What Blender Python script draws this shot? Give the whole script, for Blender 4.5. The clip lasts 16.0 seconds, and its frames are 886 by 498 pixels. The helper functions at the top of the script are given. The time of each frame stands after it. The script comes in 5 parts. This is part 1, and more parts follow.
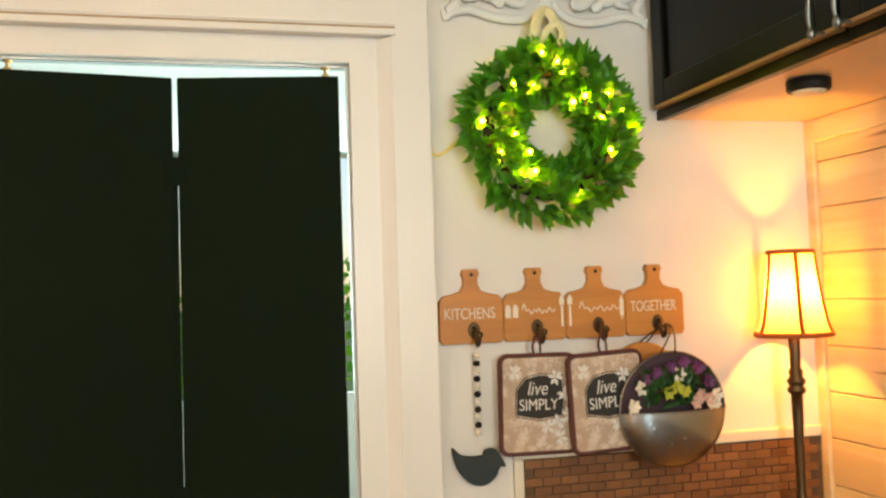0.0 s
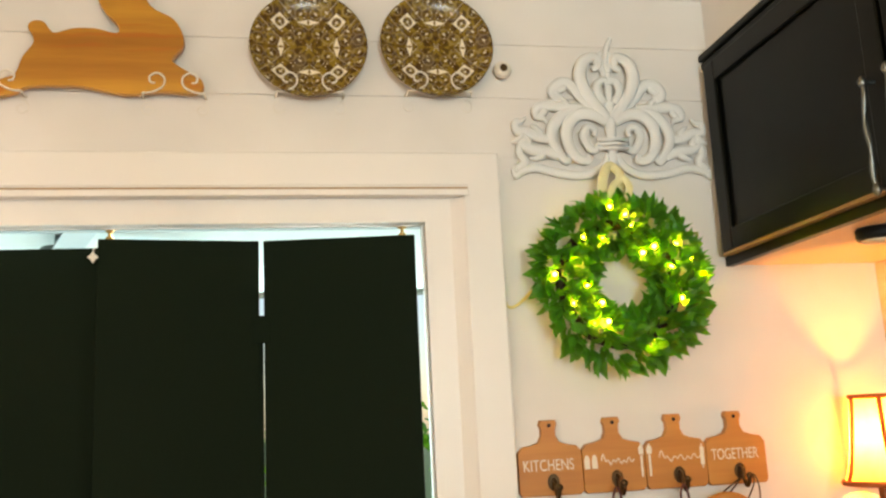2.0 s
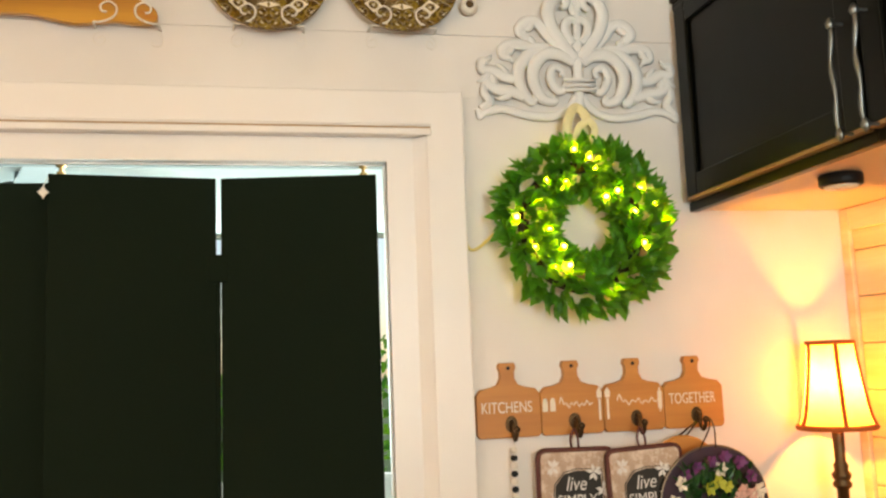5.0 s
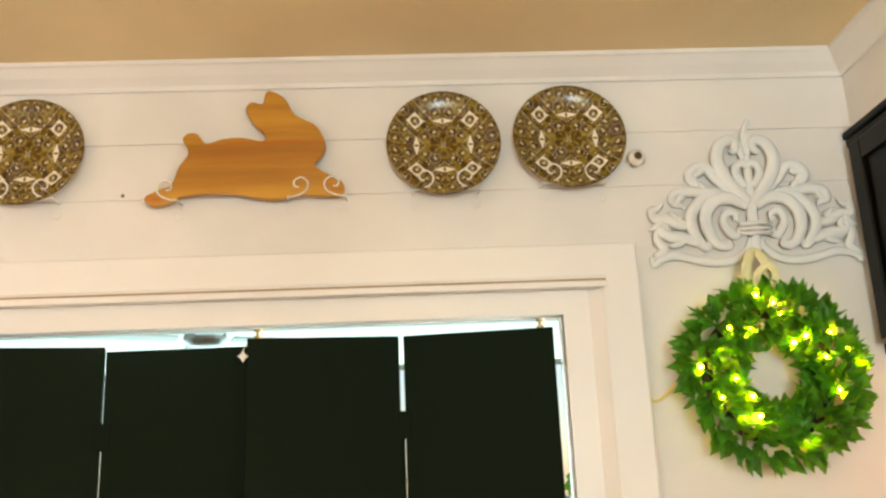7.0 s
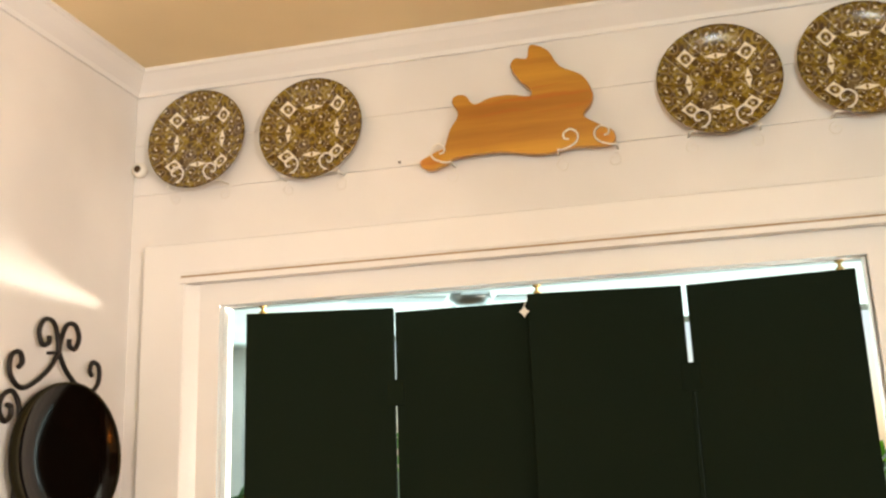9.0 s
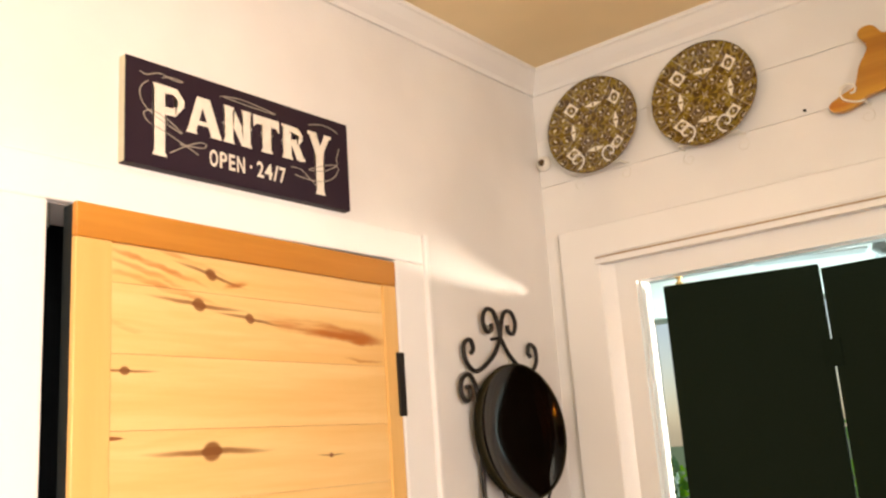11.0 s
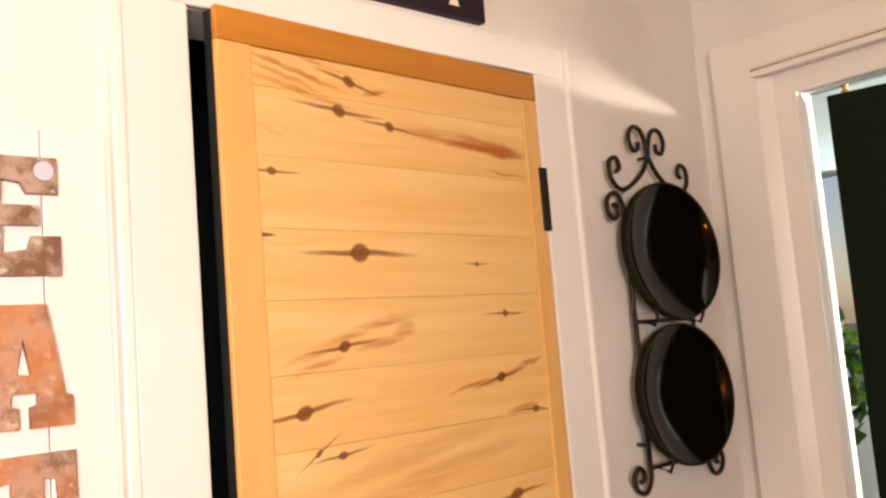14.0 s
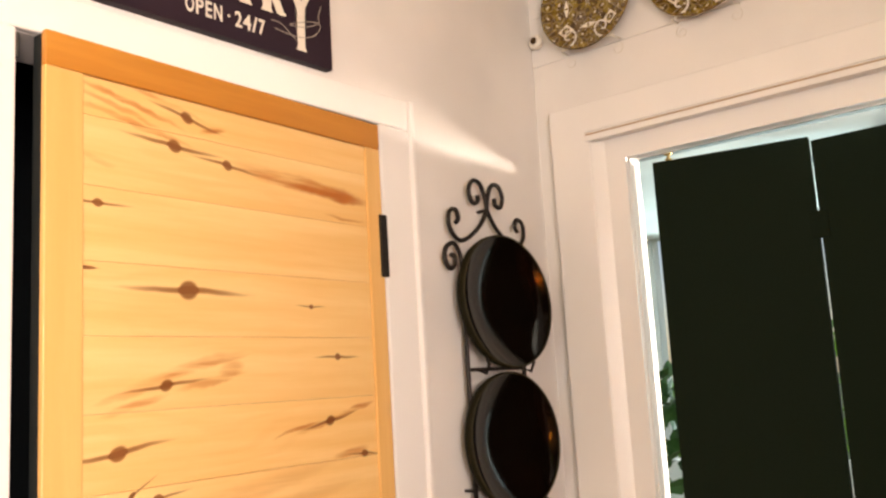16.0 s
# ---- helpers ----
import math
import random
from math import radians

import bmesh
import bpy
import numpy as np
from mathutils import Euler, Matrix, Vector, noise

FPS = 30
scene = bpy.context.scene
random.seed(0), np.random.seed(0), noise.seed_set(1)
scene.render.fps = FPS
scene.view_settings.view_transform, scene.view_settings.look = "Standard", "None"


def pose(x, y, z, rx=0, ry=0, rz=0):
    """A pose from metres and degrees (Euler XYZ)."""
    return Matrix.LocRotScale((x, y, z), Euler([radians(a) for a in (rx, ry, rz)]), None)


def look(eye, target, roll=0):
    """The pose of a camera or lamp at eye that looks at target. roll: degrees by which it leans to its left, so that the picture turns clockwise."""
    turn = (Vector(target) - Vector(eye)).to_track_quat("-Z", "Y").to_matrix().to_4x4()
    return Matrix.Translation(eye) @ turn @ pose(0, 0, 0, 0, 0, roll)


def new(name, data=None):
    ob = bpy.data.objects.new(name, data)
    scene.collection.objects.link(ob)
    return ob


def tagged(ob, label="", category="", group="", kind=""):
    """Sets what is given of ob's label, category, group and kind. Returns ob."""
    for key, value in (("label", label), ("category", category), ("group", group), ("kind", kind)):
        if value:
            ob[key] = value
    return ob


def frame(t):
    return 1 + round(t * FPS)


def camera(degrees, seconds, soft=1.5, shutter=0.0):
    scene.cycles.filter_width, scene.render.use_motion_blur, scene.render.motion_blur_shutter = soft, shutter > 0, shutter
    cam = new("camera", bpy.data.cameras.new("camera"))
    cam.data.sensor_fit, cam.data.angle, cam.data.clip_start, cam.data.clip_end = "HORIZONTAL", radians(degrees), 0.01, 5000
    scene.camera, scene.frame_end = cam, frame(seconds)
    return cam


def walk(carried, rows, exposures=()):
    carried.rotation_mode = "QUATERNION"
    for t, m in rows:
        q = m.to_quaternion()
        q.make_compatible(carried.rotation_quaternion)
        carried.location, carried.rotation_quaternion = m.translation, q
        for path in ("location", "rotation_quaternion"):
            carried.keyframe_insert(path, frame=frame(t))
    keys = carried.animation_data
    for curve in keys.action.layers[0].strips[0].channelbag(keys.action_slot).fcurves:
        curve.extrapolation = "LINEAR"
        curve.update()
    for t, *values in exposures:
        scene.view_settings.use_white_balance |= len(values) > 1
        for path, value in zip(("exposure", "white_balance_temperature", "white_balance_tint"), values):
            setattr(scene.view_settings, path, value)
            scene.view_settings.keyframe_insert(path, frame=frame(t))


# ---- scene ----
cam = camera(53.2, 16.0, soft=2.4)
PATH = [
    (0, (0.058, 0.108, 1.524), (0.538, 2.047, 1.616), -1.9),
    (0.5, (0.046, 0.096, 1.549), (0.49, 2.039, 1.714), -2.5),
    (1, (0.038, 0.088, 1.557), (0.439, 2.033, 1.8), -2.5),
    (1.5, (0.02, 0.067, 1.575), (0.38, 2.004, 1.92), -2.6),
    (2, (0.013, 0.053, 1.58), (0.365, 1.985, 1.959), -2.8),
    (2.5, (0.011, 0.061, 1.567), (0.389, 2.005, 1.85), -2.7),
    (3, (0.037, 0.079, 1.551), (0.457, 2.029, 1.692), -2.3),
    (3.2, (0.032, 0.078, 1.546), (0.479, 2.024, 1.665), -2.1),
    (5.3, (0.055, 0.076, 1.585), (0.445, 2.013, 1.896), -2.3),
    (5.5, (0.051, 0.07, 1.592), (0.434, 2.001, 1.945), -2.4),
    (6, (0.045, 0.063, 1.605), (0.409, 1.982, 2.038), -2.6),
    (6.5, (0.011, 0.043, 1.652), (0.267, 1.968, 2.131), -2.7),
    (7, (-0.03, 0.036, 1.662), (0.06, 1.966, 2.181), -2.5),
    (7.5, (-0.067, 0.031, 1.675), (-0.126, 1.964, 2.185), -2.2),
    (8, (-0.087, 0.035, 1.667), (-0.307, 1.958, 2.169), -2.2),
    (8.5, (-0.099, 0.043, 1.662), (-0.457, 1.953, 2.137), -2.3),
    (9, (-0.114, 0.055, 1.659), (-0.564, 1.952, 2.107), -2.1),
    (9.5, (-0.121, 0.04, 1.661), (-0.731, 1.888, 2.123), -3.1),
    (10, (-0.158, 0.012, 1.65), (-0.997, 1.766, 2.121), -4.1),
    (10.2, (-0.154, 0.006, 1.649), (-1.087, 1.713, 2.114), -4.2),
    (12.3, (-0.144, -0.033, 1.614), (-1.564, 1.313, 2.03), -4.3),
    (12.5, (-0.151, -0.029, 1.595), (-1.583, 1.307, 2.003), -4.5),
    (13, (-0.168, -0.006, 1.558), (-1.651, 1.296, 1.882), -4.0),
    (13.5, (-0.182, 0.021, 1.513), (-1.697, 1.303, 1.756), -4.5),
    (14, (-0.182, 0.025, 1.506), (-1.677, 1.336, 1.72), -4.7),
    (14.5, (-0.184, 0.01, 1.506), (-1.634, 1.365, 1.748), -4.0),
    (15, (-0.173, -0.002, 1.524), (-1.559, 1.41, 1.811), -3.1),
    (15.5, (-0.144, 0.003, 1.537), (-1.444, 1.486, 1.864), -3.0),
    (16, (-0.132, 0.042, 1.494), (-1.39, 1.568, 1.793), -3.4),
]
walk(cam, [(t, look(eye, target, roll)) for t, eye, target, roll in PATH],
     [(0, -0.14, 6650, 1), (3, -0.11, 6700, 4), (5.5, -0.10, 6800, 6), (7, -0.10, 6700, 3), (8.5, -0.08, 6900, 8), (10.0, -0.04, 6900, 6), (12.5, -0.60, 7200, 18), (14.5, -0.62, 7150, 19), (16, -0.32, 7000, 14)])


# ---- world and large lights ----
world = bpy.data.worlds.new("sky")
scene.world = world
world.use_nodes = True
wn = world.node_tree
sky = wn.nodes.new("ShaderNodeTexSky")
sky.sky_type, sky.sun_disc = "NISHITA", False
sky.sun_elevation, sky.sun_rotation = radians(48), radians(20)
wn.nodes["Background"].inputs["Strength"].default_value = 0.12
wn.links.new(sky.outputs[0], wn.nodes["Background"].inputs["Color"])

sun = new("sun", bpy.data.lights.new("sun", "SUN"))
sun.data.energy, sun.data.angle, sun.data.color = 3.0, radians(0.5), (1.0, 0.95, 0.86)
sun.matrix_world = look((0, 12, 12), (0.6, 4, 0))


def area(name, eye, target, sx, sy, watts, colour):
    ob = new(name, bpy.data.lights.new(name, "AREA"))
    ob.data.shape, ob.data.size, ob.data.size_y = "RECTANGLE", sx, sy
    ob.data.energy, ob.data.color = watts, colour
    ob.matrix_world = look(eye, target)
    return ob


def bulb(name, eye, watts, colour, size):
    ob = new(name, bpy.data.lights.new(name, "POINT"))
    ob.data.energy, ob.data.color, ob.data.shadow_soft_size = watts, colour, size
    ob.location = eye
    return ob


area("sunroom_window_light", (-0.4, 5.9, 1.68), (-0.4, 4, 1.74), 5.0, 1.54, 135, (0.72, 0.98, 1.0))
# added fill lamps in unseen openings, for the west and north walls
east = area("east_fill_light", (1.62, -0.95, 1.55), (-1.43, -0.35, 1.6), 1.1, 1.0, 80, (1.0, 0.86, 0.81))
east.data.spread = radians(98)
south = area("south_fill_light", (0.60, -2.63, 1.75), (1.0, 2.06, 2.35), 0.8, 1.0, 16, (0.84, 0.95, 1.0))
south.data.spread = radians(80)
bulb("ceiling_bulb", (-0.1, -0.7, 2.18), 24, (1.0, 0.82, 0.50), 0.10)
bulb("lamp_bulb", (1.370, 1.962, 1.497), 17.0, (1.0, 0.37, 0.040), 0.012)
# added lamp, no window behind: throws a streak through the slot over the doors
streak_lamp = area("added_streak_light", (2.5, 3.70, 1.72), (-0.9, 2.06, 2.03), 0.70, 0.50, 140, (1.0, 0.92, 0.80))
streak_lamp.data.spread = radians(60)


# ---- materials ----
class Nodes:
    """Small helper to write shader maths."""

    def __init__(self, name, rough=0.5, metal=0.0):
        self.mat = bpy.data.materials.new(name)
        self.mat.use_nodes = True
        self.t = self.mat.node_tree
        self.bsdf = self.t.nodes["Principled BSDF"]
        self.bsdf.inputs["Roughness"].default_value = rough
        self.bsdf.inputs["Metallic"].default_value = metal
        co = self.t.nodes.new("ShaderNodeTexCoord")
        self.obj = co.outputs["Object"]

    def put(self, socket, value):
        if isinstance(value, bpy.types.NodeSocket):
            self.t.links.new(value, socket)
        else:
            socket.default_value = value

    def m(self, op, a, b=0.0, c=0.0):
        n = self.t.nodes.new("ShaderNodeMath")
        n.operation = op
        for s, v in zip(n.inputs, (a, b, c)):
            self.put(s, v)
        return n.outputs[0]

    def xyz(self, vec):
        n = self.t.nodes.new("ShaderNodeSeparateXYZ")
        self.put(n.inputs[0], vec)
        return n.outputs

    def vec(self, x, y, z):
        n = self.t.nodes.new("ShaderNodeCombineXYZ")
        for s, v in zip(n.inputs, (x, y, z)):
            self.put(s, v)
        return n.outputs[0]

    def noise(self, vec, scale, detail=4.0, rough=0.55):
        n = self.t.nodes.new("ShaderNodeTexNoise")
        self.put(n.inputs["Vector"], vec)
        n.inputs["Scale"].default_value, n.inputs["Detail"].default_value, n.inputs["Roughness"].default_value = scale, detail, rough
        return n.outputs[0]

    def voronoi(self, vec, scale, out="Distance"):
        n = self.t.nodes.new("ShaderNodeTexVoronoi")
        self.put(n.inputs["Vector"], vec)
        n.inputs["Scale"].default_value = scale
        return n.outputs[out]

    def stretch(self, vec, sx, sy, sz):
        n = self.t.nodes.new("ShaderNodeVectorMath")
        n.operation = "MULTIPLY"
        self.put(n.inputs[0], vec)
        n.inputs[1].default_value = (sx, sy, sz)
        return n.outputs[0]

    def shift(self, vec, amount):
        n = self.t.nodes.new("ShaderNodeVectorMath")
        n.operation = "ADD"
        self.put(n.inputs[0], vec)
        self.put(n.inputs[1], amount)
        return n.outputs[0]

    def mix(self, f, a, b):
        n = self.t.nodes.new("ShaderNodeMix")
        n.data_type = "RGBA"
        self.put(n.inputs[0], f)
        for s, v in ((n.inputs[6], a), (n.inputs[7], b)):
            self.put(s, (*v, 1) if isinstance(v, tuple) else v)
        return n.outputs[2]

    def ramp(self, f, lo, hi):
        n = self.t.nodes.new("ShaderNodeMapRange")
        n.interpolation_type = "SMOOTHSTEP"
        self.put(n.inputs[0], f)
        n.inputs[1].default_value, n.inputs[2].default_value = lo, hi
        return n.outputs[0]

    def colour(self, c):
        self.put(self.bsdf.inputs["Base Color"], (*c, 1) if isinstance(c, tuple) else c)
        return self

    def rough(self, v):
        self.put(self.bsdf.inputs["Roughness"], v)
        return self

    def bump(self, height, strength=0.2, distance=0.002):
        n = self.t.nodes.new("ShaderNodeBump")
        n.inputs["Strength"].default_value, n.inputs["Distance"].default_value = strength, distance
        self.put(n.inputs["Height"], height)
        self.t.links.new(n.outputs[0], self.bsdf.inputs["Normal"])
        return self

    def random(self):
        n = self.t.nodes.new("ShaderNodeObjectInfo")
        return n.outputs["Random"]

    def island(self):
        n = self.t.nodes.new("ShaderNodeNewGeometry")
        return n.outputs["Random Per Island"]


def painted(name, c, rough=0.55, var=0.06, bump=0.12, grain=90.0):
    k = Nodes(name, rough)
    big, fine = k.noise(k.obj, 2.3, 3), k.noise(k.obj, grain, 3)
    dark = tuple(v * (1 - 2 * var) for v in c)
    k.colour(k.mix(k.ramp(big, 0.3, 0.75), dark, c))
    k.rough(k.m("ADD", rough - 0.08, k.m("MULTIPLY", fine, 0.16)))
    k.bump(k.m("ADD", fine, k.m("MULTIPLY", big, 0.5)), bump, 0.001)
    return k.mat


def metal(name, c, rough=0.4, amount=1.0, var=0.25):
    k = Nodes(name, rough, amount)
    n = k.noise(k.obj, 60, 4)
    k.colour(k.mix(n, tuple(v * (1 - var) for v in c), tuple(min(1, v * (1 + var)) for v in c)))
    k.rough(k.m("ADD", rough - 0.1, k.m("MULTIPLY", n, 0.2)))
    k.bump(n, 0.15, 0.001)
    return k.mat


def wood(name, light, dark, axis=0, rough=0.45, scale=1.0, spots=(), random_tone=True, smears=(), figure=0.0):
    """Long grain along the given axis (0 x, 1 y, 2 z); spots: knots as (along, up, size); smears: soft resin streaks as (along, up, half length, half height, slope);
    figure: strength of the broad cathedral bands."""
    k = Nodes(name, rough)
    s = [26.0 * scale] * 3
    s[axis] = 1.6 * scale
    co = k.shift(k.obj, k.vec(k.m("MULTIPLY", k.random(), 7.0), 0.0, k.m("MULTIPLY", k.random(), 3.0))) if random_tone else k.obj
    grain = k.noise(k.stretch(co, *s), 1.0, 6, 0.62)
    broad = k.noise(k.stretch(co, *[v * 0.22 for v in s]), 1.0, 2)
    f = k.ramp(k.m("ADD", k.m("MULTIPLY", grain, 0.65), k.m("MULTIPLY", broad, 0.35)), 0.34, 0.68)
    c = k.mix(f, dark, light)
    if random_tone:
        c = k.mix(k.m("MULTIPLY", k.random(), 0.35), c, tuple(v * 0.82 for v in light))
    if figure:
        q = k.xyz(co)
        warp = k.noise(k.stretch(co, *[2.2 if i == axis else 7.0 for i in range(3)]), 1.0, 2, 0.4)
        band = k.m("SINE", k.m("MULTIPLY", k.m("ADD", q[2], k.m("MULTIPLY", warp, 0.34)), 150.0))
        fade = k.ramp(k.noise(k.stretch(co, 1.2, 1.2, 5.0), 1.0, 1), 0.42, 0.66)
        c = k.mix(k.m("MULTIPLY", k.m("MULTIPLY", k.ramp(band, 0.0, 1.0), fade), figure), c, tuple(v * w for v, w in zip(dark, (0.80, 0.66, 0.45))))
    if smears:
        p = k.xyz(k.obj)
        rag = k.noise(k.stretch(k.obj, 5.0, 5.0, 70.0), 1.0, 3, 0.55)
        wav = k.m("MULTIPLY", k.m("SUBTRACT", k.noise(k.obj, 13, 3), 0.5), 0.022)
        for a, u, long, high, slope, amount in smears:
            da = k.m("SUBTRACT", p[axis], a)
            du = k.m("SUBTRACT", k.m("ADD", k.m("SUBTRACT", p[2], u), wav), k.m("MULTIPLY", da, slope))
            d = k.m("ADD", k.m("POWER", k.m("DIVIDE", da, long), 2.0), k.m("POWER", k.m("DIVIDE", du, high), 2.0))
            one = k.m("MULTIPLY", k.m("SUBTRACT", 1.0, k.ramp(d, 0.0, 1.3)), k.m("MULTIPLY", k.ramp(rag, 0.22, 0.60), amount))
            c = k.mix(one, c, (0.42, 0.115, 0.008))
    if spots:
        p = k.xyz(k.obj)
        along, up = p[axis], p[2] if axis != 2 else p[1]
        wob = k.m("MULTIPLY", k.m("SUBTRACT", k.noise(k.obj, 9, 2), 0.5), 0.016)
        total = None
        for a, u, r, *more in spots:
            long, slope = more or (1.25, 0.0)
            da = k.m("SUBTRACT", along, a)
            du = k.m("SUBTRACT", k.m("ADD", k.m("SUBTRACT", up, u), wob), k.m("MULTIPLY", da, slope))
            core = k.m("ADD", k.m("POWER", k.m("DIVIDE", da, r * long), 2.0), k.m("POWER", k.m("DIVIDE", du, r), 2.0))
            tail = k.m("ADD", k.m("POWER", k.m("DIVIDE", da, r * max(8.5, long * 1.3)), 2.0), k.m("POWER", k.m("DIVIDE", du, r * 0.38), 2.0))
            one = k.m("ADD", k.m("SUBTRACT", 1.0, k.ramp(core, 0.45, 1.1)), k.m("MULTIPLY", k.m("SUBTRACT", 1.0, k.ramp(tail, 0.0, 1.1)), 0.95))
            total = one if total is None else k.m("MAXIMUM", total, one)
        c = k.mix(k.m("MINIMUM", k.m("MULTIPLY", total, 0.85), 0.92), c, (0.155, 0.036, 0.002))
    k.colour(c)
    k.rough(k.m("ADD", rough - 0.06, k.m("MULTIPLY", grain, 0.14)))
    k.bump(grain, 0.15, 0.001)
    return k.mat


def plain(name, c, rough=0.5, bump=60.0, gloss=0.5):
    k = Nodes(name, rough)
    k.bsdf.inputs["Specular IOR Level"].default_value = gloss
    n = k.noise(k.obj, bump, 3)
    k.colour(k.mix(n, tuple(v * 0.82 for v in c), tuple(min(1, v * 1.1) for v in c)))
    k.bump(n, 0.12, 0.001)
    return k.mat


def glow(name, c, strength):
    k = Nodes(name, 0.4)
    k.colour(c)
    k.bsdf.inputs["Emission Color"].default_value = (*c, 1)
    k.bsdf.inputs["Emission Strength"].default_value = strength
    return k.mat


WALL = painted("wall_paint", (0.80, 0.775, 0.745), 0.6)
TRIM = painted("trim_gloss_paint", (0.83, 0.81, 0.785), 0.35, 0.03, 0.06)
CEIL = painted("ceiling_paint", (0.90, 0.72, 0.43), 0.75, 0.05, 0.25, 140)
# near-black base colour stands for the pantry's lack of light
PANTRYSHADE = plain("pantry_painted_shade", (0.02, 0.03, 0.035), 0.8)
FLOOR = wood("floor_wood", (0.30, 0.18, 0.09), (0.16, 0.09, 0.045), 1, 0.4)
BIFOLD = plain("bifold_black", (0.0072, 0.0126, 0.0066), 0.8, 200, 0.08)
BRASS = metal("aged_brass", (0.42, 0.30, 0.12), 0.45)
IRON = metal("wrought_iron", (0.014, 0.010, 0.007), 0.5, 0.4)
BRONZE = metal("dark_bronze", (0.10, 0.062, 0.030), 0.38, 0.9)
SILVER = metal("antique_silver", (0.21, 0.225, 0.23), 0.42)
CABINET = plain("cabinet_black", (0.0040, 0.0042, 0.0026), 0.30, 40, 0.14)
CREAM = painted("cream_underside", (0.78, 0.72, 0.60), 0.5)
UNDER = painted("tan_laminate", (0.56, 0.43, 0.31), 0.45)
HOUSELEAF = plain("houseplant_leaf", (0.020, 0.085, 0.014), 0.45, 30)
ORNAMENT = painted("whitewashed_resin", (0.84, 0.86, 0.86), 0.6, 0.09, 0.3, 50)
WIRE = plain("white_wire", (0.80, 0.76, 0.68), 0.4)
DOORFRAME = wood("pantry_frame_pine", (0.84, 0.52, 0.19), (0.74, 0.41, 0.12), 2, 0.4)
DOORRAIL = wood("pantry_rail_pine", (0.62, 0.27, 0.045), (0.48, 0.19, 0.026), 0, 0.35)
DOOREDGE = plain("door_edge_black", (0.007, 0.011, 0.012), 0.6)
BOARDWOOD = wood("cutting_board_wood", (0.57, 0.250, 0.050), (0.42, 0.155, 0.026), 0, 0.45)
RABBIT = wood("rabbit_wood", (0.62, 0.315, 0.034), (0.33, 0.125, 0.010), 0, 0.35, 0.5, (), False, ((0.06, 0.125, 0.16, 0.007, 0.0, 0.75), (-0.02, 0.098, 0.12, 0.005, 0.0, 0.6), (0.12, 0.092, 0.08, 0.006, 0.04, 0.55), (-0.215, -0.008, 0.040, 0.018, 0.1, 0.8), (0.03, 0.150, 0.10, 0.004, 0.02, 0.5), (0.21, 0.010, 0.03, 0.012, -0.2, 0.6)), 0.10)
PINE = wood("whitewashed_pine", (0.82, 0.70, 0.48), (0.66, 0.48, 0.25), 1, 0.5, 1.0, ((1.72, 1.845, 0.018), (1.60, 1.47, 0.016), (1.70, 1.50, 0.012), (1.55, 1.66, 0.012), (1.80, 1.30, 0.010)))
LETTERING = plain("white_print", (0.78, 0.72, 0.62), 0.6)
SIGNFACE = plain("sign_dark", (0.022, 0.011, 0.020), 0.5, 12, 0.2)
PALEPRINT = plain("faded_print", (0.36, 0.32, 0.27), 0.6)
SIGNEDGE = plain("sign_edge_wood", (0.55, 0.50, 0.36), 0.6)
LAMPLITEDGE = plain("painted_lamplight_edge", (0.30, 0.17, 0.07), 0.45)
BLACK = plain("black_plastic", (0.006, 0.006, 0.006), 0.45, 60, 0.2)


def leaf_material():
    k = Nodes("wreath_leaf", 0.42)
    r = k.island()
    c = k.mix(r, (0.004, 0.060, 0.003), (0.060, 0.31, 0.010))
    k.colour(k.mix(k.m("MULTIPLY", k.noise(k.obj, 120, 2), 0.5), c, (0.10, 0.30, 0.03)))
    tr = k.t.nodes.new("ShaderNodeBsdfTranslucent")
    tr.inputs[0].default_value = (0.26, 0.58, 0.02, 1)
    mx = k.t.nodes.new("ShaderNodeMixShader")
    mx.inputs[0].default_value = 0.35
    out = k.t.nodes["Material Output"]
    k.t.links.new(k.bsdf.outputs[0], mx.inputs[1])
    k.t.links.new(tr.outputs[0], mx.inputs[2])
    k.t.links.new(mx.outputs[0], out.inputs[0])
    return k.mat


def shade_material():
    k = Nodes("lamp_shade_cloth", 0.8)
    n = k.noise(k.stretch(k.obj, 300, 300, 300), 1.0, 2)
    k.colour(k.mix(n, (0.72, 0.56, 0.34), (0.82, 0.68, 0.46)))
    tr = k.t.nodes.new("ShaderNodeBsdfTranslucent")
    tr.inputs[0].default_value = (0.95, 0.72, 0.42, 1)
    mx = k.t.nodes.new("ShaderNodeMixShader")
    mx.inputs[0].default_value = 0.88
    k.t.links.new(k.bsdf.outputs[0], mx.inputs[1])
    k.t.links.new(tr.outputs[0], mx.inputs[2])
    weave = k.t.nodes.new("ShaderNodeBsdfTransparent")
    weave.inputs[0].default_value = (1.0, 0.86, 0.62, 1)
    thin = k.t.nodes.new("ShaderNodeMixShader")
    thin.inputs[0].default_value = 0.14
    k.t.links.new(mx.outputs[0], thin.inputs[1])
    k.t.links.new(weave.outputs[0], thin.inputs[2])
    k.t.links.new(thin.outputs[0], k.t.nodes["Material Output"].inputs[0])
    return k.mat


